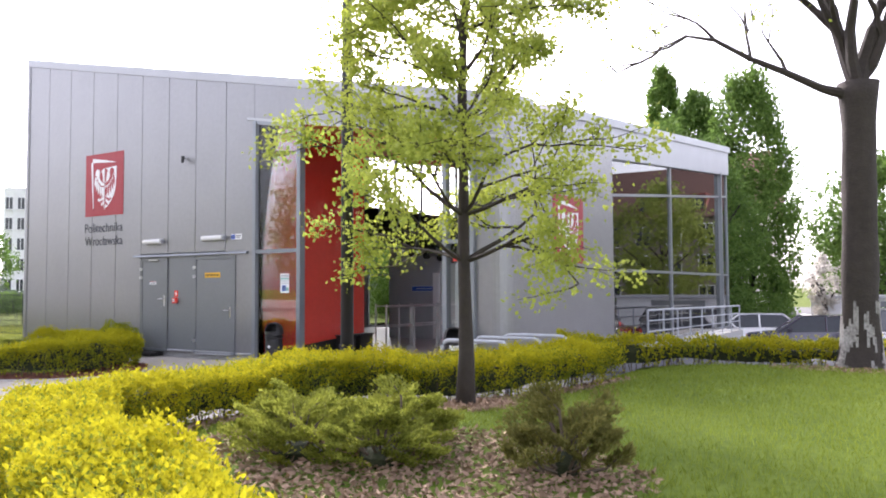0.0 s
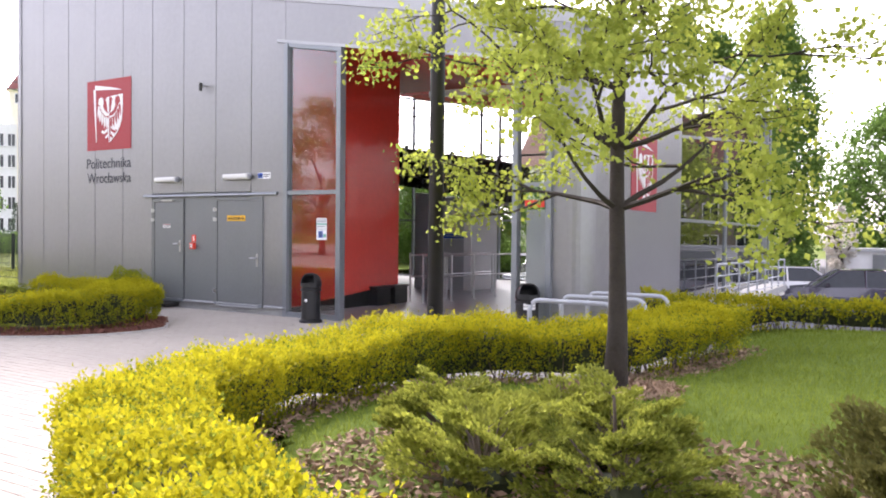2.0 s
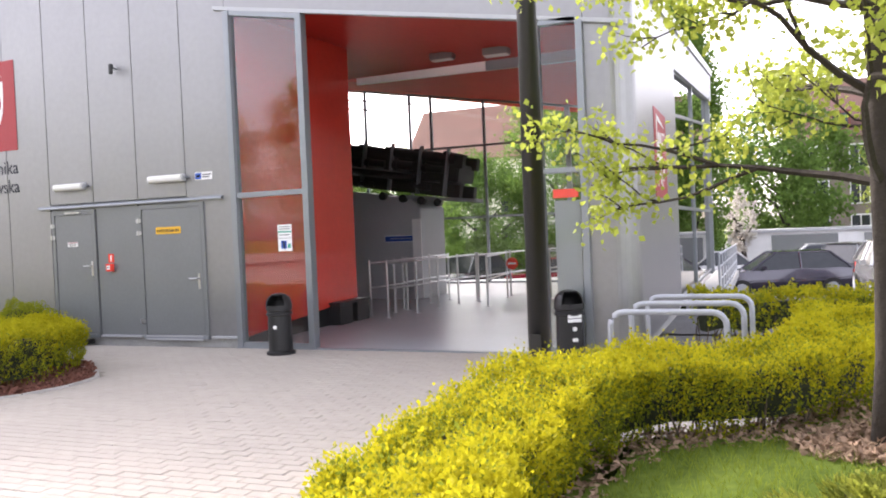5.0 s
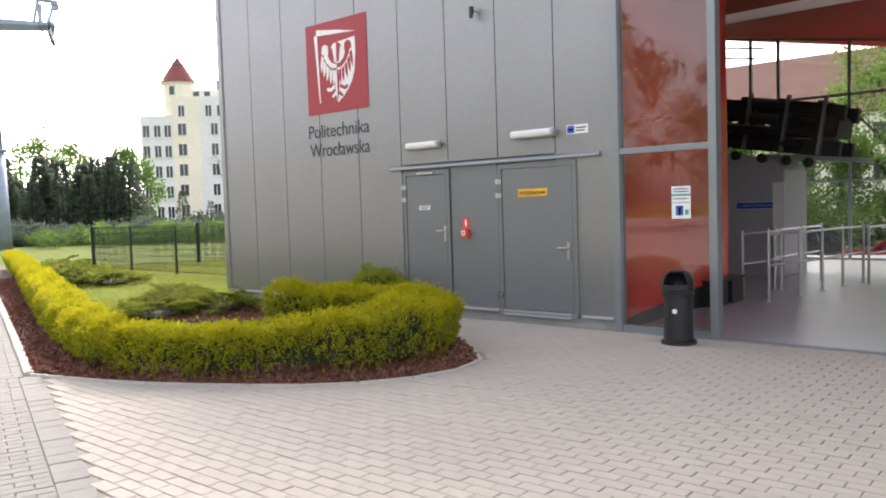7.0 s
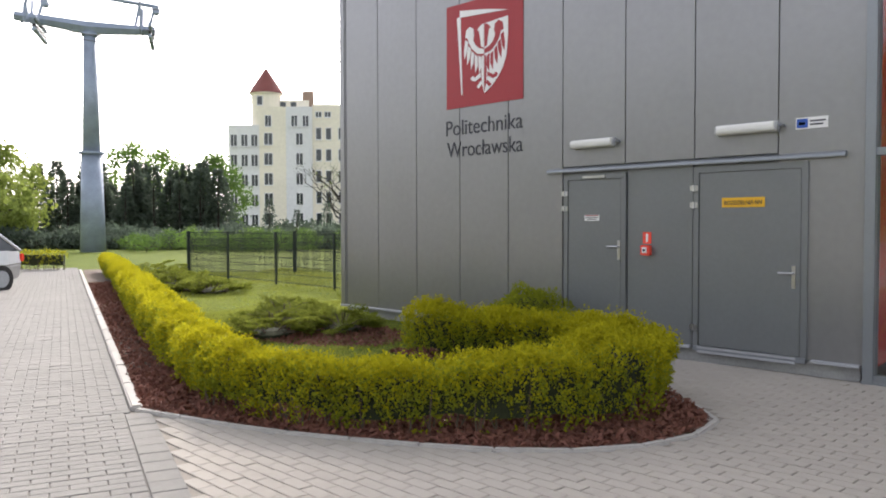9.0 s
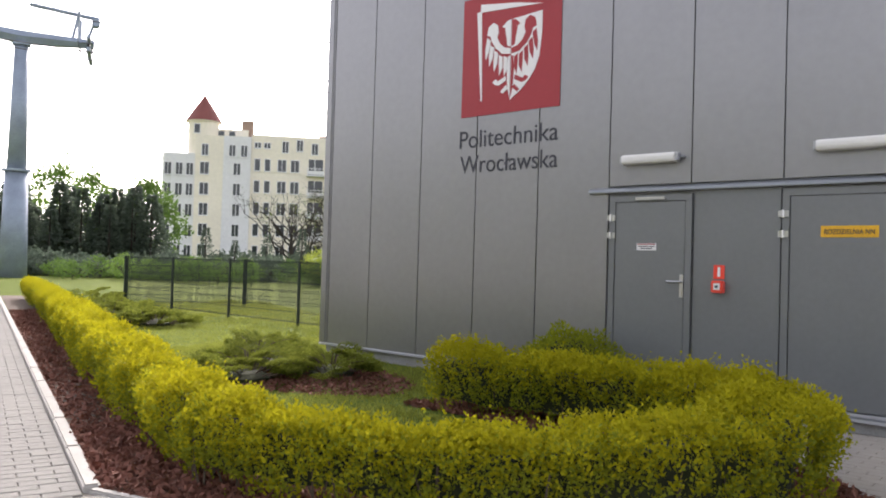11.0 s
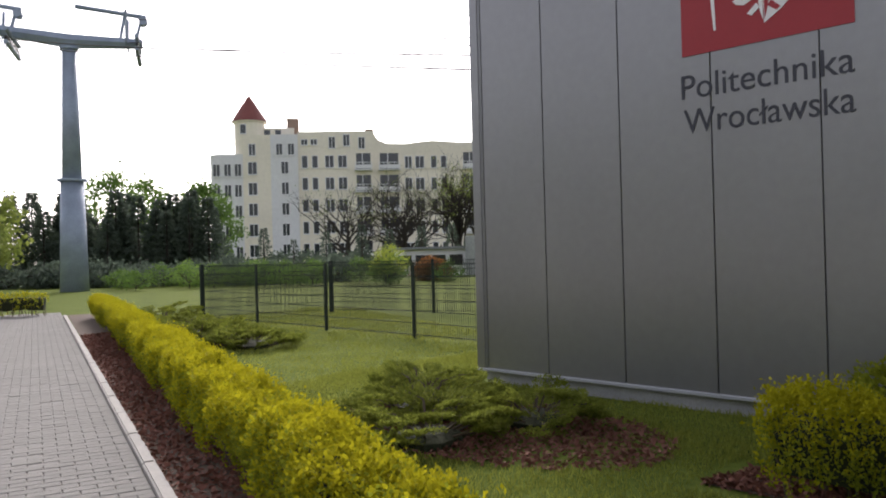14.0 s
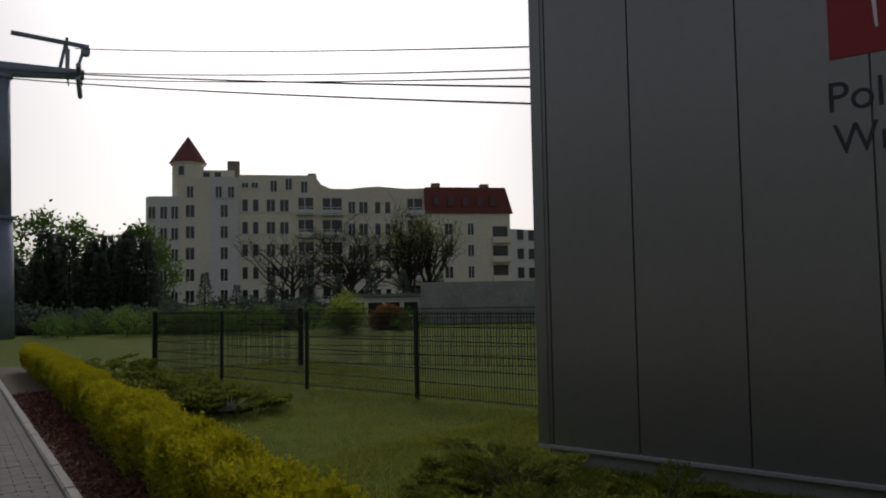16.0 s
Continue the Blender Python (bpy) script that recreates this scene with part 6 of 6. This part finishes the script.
for a, b in ((-3.6, 3.3),):
    p, q = PU * a + Vector((0, 0, 12.3)), PU * b + Vector((0, 0, 12.3))
    tube(bm, [p + Vector((0, 0, 0.35)), Vector((0, 0, 12.25)), q], [0.24, 0.36, 0.24], 6)
part("cross_arm", bm, M_PYLON, pyl)
CD = Vector((PU.y, -PU.x, 0))
for s in (-2.9, 2.6):
    c = PU * s + Vector((0, 0, 12.2))
    bm = bmesh.new()
    tube(bm, [c + CD * -0.6 + Vector((0, 0, 0.2)), c + CD * -0.9 + Vector((0, 0, 1.5))], 0.07, 6)
    tube(bm, [c + CD * 0.6 + Vector((0, 0, 0.2)), c + CD * 0.9 + Vector((0, 0, 1.5))], 0.07, 6)
    tube(bm, [c + PU * 0.35 + Vector((0, 0, 0.1)), c + PU * 0.7 + Vector((0, 0, 1.4))], 0.08, 6)
    tube(bm, [c - PU * 0.35 + Vector((0, 0, 0.1)), c - PU * 0.1 + Vector((0, 0, 1.4))], 0.08, 6)
    tube(bm, [c - PU * 2.3 + Vector((0, 0, 1.75)), c + PU * 0.9 + Vector((0, 0, 1.42))], 0.11, 6)
    tube(bm, [c + PU * 0.75 + CD * -0.25 + Vector((0, 0, 1.2)), c + PU * 0.75 + CD * 0.25 + Vector((0, 0, 1.2))], 0.2, 10)
    part("lifting_frame", bm, M_PYLON, pyl)
    for dz in (-0.55, 0.05):
        bm = bmesh.new()
        tube(bm, [c + PU * 0.5 + CD * -1.6 + Vector((0, 0, dz)), c + PU * 0.5 + CD * 1.6 + Vector((0, 0, dz + 0.05))], 0.11, 6)
        part("sheave_beam", bm, M_PYLON, pyl)
    for k in range(8):
        bm = bmesh.new()
        w = c + PU * 0.5 + CD * (-1.4 + 0.4 * k) + Vector((0, 0, -0.35))
        tube(bm, [w - PU * 0.06, w + PU * 0.06], 0.17, 12)
        part("sheave", bm, M_MACH, pyl)
    bm = bmesh.new()
    tube(bm, [c + CD * -1.4 + Vector((0, 0, -0.1)), c + CD * 1.4 + Vector((0, 0, -0.1))], 0.03, 5)
    for k in range(6):
        w = c + CD * (-1.4 + 0.56 * k)
        tube(bm, [w + Vector((0, 0, -0.1)), w + Vector((0, 0, 0.8))], 0.02, 5, False)
    part("catwalk", bm, M_PYLON, pyl)
for s, z0, xe, ye, ze in ((2.9, 13.5, 2.0, 10.6, 5.3), (2.6, 12.35, 2.0, 10.2, 4.9), (2.9, 12.1, 2.0, 9.6, 4.6), (-2.9, 12.2, 2.0, 7.0, 3.5), (-2.6, 11.9, 2.0, 7.2, 3.2)):
    c = Vector((-37.4, 8.0, -0.3)) + PU * s + Vector((0, 0, z0))
    e = Vector((xe, ye, ze))
    bm = bmesh.new()
    tube(bm, [c.lerp(e, t) - Vector((0, 0, 1.2 * t * (1 - t))) for t in [i / 16 for i in range(17)]], 0.022, 5)
    tagged(link("steel_cable", bm, M_MACH), "thin dark steel haul cable", "cable", "cables")


# ---- cars ----
def car(loc, rz, paint, label, suv=False):
    c = base("car", loc, label, "car", "parked cars", rz=rz)
    k = 1.12 if suv else 1.0
    stations = [(-2.1, 0.45, 0.62, 0.60), (-2.02, 0.30, 0.80, 0.74), (-1.3, 0.22, 0.88, 0.84), (-0.6, 0.2, 0.93, 0.86), (0.6, 0.2, 0.95, 0.86), (1.6, 0.22, 0.97, 0.84), (2.0, 0.3, 0.95, 0.76), (2.1, 0.42, 0.82, 0.66)]
    bm = bmesh.new()
    rings = []
    for x, z0, z1, w in stations:
        z1 *= k
        rings.append([bm.verts.new(p) for p in ((x, -w * 0.9, z0), (x, -w, (z0 + z1) / 2), (x, -w * 0.93, z1), (x, w * 0.93, z1), (x, w, (z0 + z1) / 2), (x, w * 0.9, z0))])
    for a, b in zip(rings, rings[1:]):
        for i in range(6):
            bm.faces.new((a[i], a[(i + 1) % 6], b[(i + 1) % 6], b[i]))
    bm.faces.new(rings[0][::-1])
    bm.faces.new(rings[-1])
    part("body", bm, paint, c, "", 0.03)
    top = 1.46 * (1.12 if suv else 1)
    bm = bmesh.new()
    low = [(-1.05, 0.78), (1.95, 0.76)]
    prof = [(-1.05, 0.90 * k), (-0.3, top - 0.04), (0.2, top), (1.3, top - 0.03), (1.95, 0.93 * k)]
    ra = [bm.verts.new((x, -0.8 + 0.22 * (z - 0.9) / 0.56, z)) for x, z in prof]
    rb = [bm.verts.new((x, 0.8 - 0.22 * (z - 0.9) / 0.56, z)) for x, z in prof]
    bm.faces.new(ra)
    bm.faces.new(rb[::-1])
    for i in range(5):
        bm.faces.new((ra[i], rb[i], rb[(i + 1) % 5], ra[(i + 1) % 5]))
    cab = part("cabin", bm, M_WIN, c, "dark glazed cabin", 0.02)
    bm = bmesh.new()
    box(bm, -0.3, 1.35, -0.59, 0.59, top - 0.045, top + 0.012)
    part("roof", bm, paint, c, "", 0.012)
    for s in (-1, 1):
        for xa, za, xb, zb in ((-1.05, 0.9 * k, -0.3, top - 0.03), (0.45, 0.92 * k, 0.45, top - 0.02), (1.35, top - 0.02, 1.95, 0.93 * k)):
            bm = bmesh.new()
            tube(bm, [(xa, s * (0.81 - 0.22 * (za - 0.9) / 0.56), za), (xb, s * (0.81 - 0.22 * (zb - 0.9) / 0.56), zb)], 0.035, 6)
            part("pillar", bm, paint, c)
        for x in (-1.35, 1.35):
            bm = bmesh.new()
            tube(bm, [(x, s * 0.66, 0.31), (x, s * 0.88, 0.31)], 0.31, 20)
            wheel = part("wheel", bm, M_RUBBER, c)
            bm = bmesh.new()
            tube(bm, [(x, s * 0.87, 0.31), (x, s * 0.89, 0.31)], 0.19, 16)
            part("rim", bm, M_GALV, wheel)
        boxpart("headlight", (-2.08, -1.9, s * 0.58 - 0.16, s * 0.58 + 0.16, 0.58, 0.72), M_LAMP, c, "", 0.02)
        boxpart("tail_light", (2.0, 2.1, s * 0.62 - 0.14, s * 0.62 + 0.14, 0.68, 0.86), M_RED, c, "", 0.02)
        boxpart("mirror", (-0.75, -0.6, s * 0.95 - 0.08, s * 0.95 + 0.08, 0.93 * k, 1.05 * k), paint, c, "", 0.02)
    return c


P_DARK = mat("dark_violet_car_paint", (0.035, 0.03, 0.05), 0.25, 0.3, 0.1, 1, coat=1.0)
P_GREY = mat("dark_grey_car_paint", (0.07, 0.075, 0.08), 0.25, 0.4, 0.1, 1, coat=1.0)
P_RED = mat("red_car_paint", (0.35, 0.015, 0.03), 0.25, 0.1, 0.1, 1, coat=1.0)
P_WHITE = mat("white_car_paint", (0.7, 0.7, 0.7), 0.25, 0.0, 0.05, 1, coat=1.0)
P_SILVER = mat("silver_car_paint", (0.5, 0.51, 0.52), 0.25, 0.6, 0.05, 1, coat=1.0)
for x, y, rz, p, lab, suv in ((10.9, 18.8, 12, P_DARK, "dark violet estate car in the car park", False), (13.1, 22.0, 60, P_GREY, "dark grey car in the car park", True), (16.2, 21.5, 15, P_RED, "red car in the car park", False), (8.0, 22.5, 20, P_WHITE, "white car in the car park", False), (19.5, 24, 30, P_WHITE, "white car in the car park", False),
                             (12.4, 28, 5, P_SILVER, "silver car in the car park", False), (3.0, 21.0, 8, P_RED, "red car behind the station", False), (6.0, 22.0, 0, P_WHITE, "white car behind the station", False), (-0.6, 20.6, 75, P_GREY, "dark grey car behind the station", True), (13.6, 13.5, 92, P_SILVER, "silver car mirrored in the side glazing", False), (17.0, 11.0, 85, P_WHITE, "white car mirrored in the side glazing", False), (20.0, 14.0, 85, P_GREY, "dark car mirrored in the side glazing", False),
                             (-13.5, -4.3, 118, P_SILVER, "silver car parked by the path", False), (-17.3, -3.8, 118, P_DARK, "black car parked by the path", False), (-20.3, -2.8, 118, P_WHITE, "white car parked by the path", False)):
    car((x, y, low_z(y) - 0.01), rz, p, lab, suv)


# ---- grass blades on the lawns ----
rng = np.random.default_rng(77)
g = np.stack([rng.uniform(8.6, 16, 90000), rng.uniform(-9.5, 2, 90000)], 1)
g = g[((g[:, 0] - 11.9) / 1.65) ** 2 + ((g[:, 1] + 6.75) / 0.95) ** 2 > 1]
g = g[np.hypot(g[:, 0] - 11.05, g[:, 1] + 4.4) > 0.45]
hq = hp[::3, :2]
g = g[np.array([np.min(np.hypot(hq[:, 0] - p[0], hq[:, 1] - p[1])) > 0.52 for p in g])]
g = np.array([p for p in g if inside(p[0], p[1], MOUND)])
zz = np.array([mound_z(x, y) for x, y in g])
n = len(g)
tagged(leaves("grass", np.c_[g, zz - 0.004], np.c_[rng.normal(0, 0.45, (n, 2)), np.ones(n)], 0.055, M_LUSHB, None, rng, 0.12, 0.3), "short green grass blades on the raised lawn", "grass", kind="stuff")
LAWN2 = [(-20.0, 2.0), (-1.0, -4.0), (0.5, -4.2), (1.3, -3.95), (2.0, -3.45), (2.4, -2.95), (2.25, -2.45), (1.8, -2.15), (0.3, -2.15), (-0.8, -2.15), (-0.8, -1.4), (0.1, -1.3), (0.1, 0.0), (-4.3, 0.0), (-5.2, 3.0), (-18, 8.0)]
g = np.concatenate([np.stack([rng.uniform(-6, 2, 130000), rng.uniform(-4.2, 2.5, 130000)], 1), np.stack([rng.uniform(-16, -4.3, 90000), rng.uniform(-2.5, 7, 90000)], 1)])
g = g[((g[:, 0] + 2.65) / 1.45) ** 2 + ((g[:, 1] + 1.65) / 0.9) ** 2 > 1]
g = np.array([p for p in g if inside(p[0], p[1], LAWN2)])
n = len(g)
tagged(leaves("grass", np.c_[g, np.full(n, -0.015)], np.c_[rng.normal(0, 0.45, (n, 2)), np.ones(n)], 0.05 + 0.035 * np.clip([noise.noise((a * 1.3, b * 1.3, 2)) for a, b in g], -0.5, 1), M_BLADE, None, rng, 0.14, 0.3), "short green grass blades on the lawn", "grass", kind="stuff")

# ---- concrete pavers ----
pav = tagged(base("pavement", (0, 0, 0), "sandy grey concrete block paving with tight joints", "pavement", kind="structure"))
PL, PW, T = 0.2, 0.1, 0.06


def paver_verts(cx, cy, ang, l, w, z):
    c, s = math.cos(ang), math.sin(ang)
    out = []
    for e, zz_ in ((0.0025, -0.03), (0.0025, z - 0.004), (0.0075, z)):
        for a, b in ((-1, -1), (1, -1), (1, 1), (-1, 1)):
            u, v = a * (l / 2 - e), b * (w / 2 - e)
            out.append((cx + u * c - v * s, cy + u * s + v * c, zz_))
    return out


PF = [(8, 9, 10, 11)] + [(i, (i + 1) % 4, 4 + (i + 1) % 4, 4 + i) for i in range(4)] + [(4 + i, 4 + (i + 1) % 4, 8 + (i + 1) % 4, 8 + i) for i in range(4)]
PATH_V, PATH_F = [], []
pme = bpy.data.meshes.new("paver")
pme.from_pydata(paver_verts(0, 0, 0, PL, PW, 0.0), [], PF)
pme.materials.append(M_PAVE)
BEDQ = BED_EDGE + [(0.0, -1.2), (-3.0, -3.0), (-20.5, 3.0), (-20.5, 1.45)]
HEDGE_SIDE = [(x, y) for x, y in MOUND_EDGE] + [(24.0, -10.5)]
rng = np.random.default_rng(88)
V, F = [], []


def lay(cx, cy, ang, l, w, single, V=V, F=F):
    z = rng.normal(0, 0.0012)
    if single:
        o = new("paver", pme)
        o.parent = pav
        o.matrix_basis = Matrix.LocRotScale((cx, cy, z), Euler((rng.normal(0, 0.004), rng.normal(0, 0.004), ang)), Vector((l / PL, w / PW, 1)))
    else:
        k = len(V)
        V.extend(paver_verts(cx, cy, ang, l, w, z))
        F.extend(tuple(k + i for i in f) for f in PF)


def left_of_border(x, y):
    return (Vector((x, y)) - KERB_A).dot(KNOR)


if KNOR.dot(Vector((0, 1))) < 0:
    KNOR = -KNOR
row = 0
y = -11.2
while y < -0.1:
    x = -1.5 + (0.1 if row % 2 else 0.0)
    while x < 15.5:
        sd = left_of_border(x, y)
        if sd > 0.11 and not inside(x, y, BEDQ) and not inside(x, y, HEDGE_SIDE) and not (x < 0.3 and y > -4):
            lay(x, y, 0.0, PL, PW, 1.9 < x < 4.3 and -5.3 < y < -3.9)
        x += PL
    y += PW
    row += 1
ka = math.atan2(KDIR.y, KDIR.x)
for i in range(-72, 0):
    p = KERB_A + KDIR * (i * 0.2) + KNOR * 0.0
    lay(p.x, p.y, ka, PL, PL, False, PATH_V, PATH_F)
for i in range(-60, 230):
    for j in range(0, 20 if i < 120 else 12):
        p = KERB_A + KDIR * (i * 0.1) - KNOR * ((0.15 if i >= 0 else 0.26) + 0.2 * j + (0.1 if i % 2 else 0.0) - (0.06 if i < 0 else 0.0))
        lay(p.x, p.y, ka + math.pi / 2, PL, PW, False, PATH_V, PATH_F)
        if i % 2 and j == 0:
            q = p + KNOR * 0.15
            lay(q.x, q.y, ka + math.pi / 2, PW, PW, False, PATH_V, PATH_F)
for vs, fs, m_ in ((V, F, M_PAVE), (PATH_V, PATH_F, M_PAVE2)):
    me = bpy.data.meshes.new("pavers")
    me.from_pydata(vs, [], fs)
    me.materials.append(m_)
    rest = new("paver_field", me)
    rest.parent = pav
    tagged(rest, "", "", kind="stuff")
sheet("pavement_far", [(-21.5, 1.2), (-21.0, -3.0), (-24, -9), (2, -13), (26, -14), (26, -60), (-60, -60), (-60, 0), (-26, -3)], -0.04, M_JOINT, "pale paved yard running on behind the viewer", "pavement")
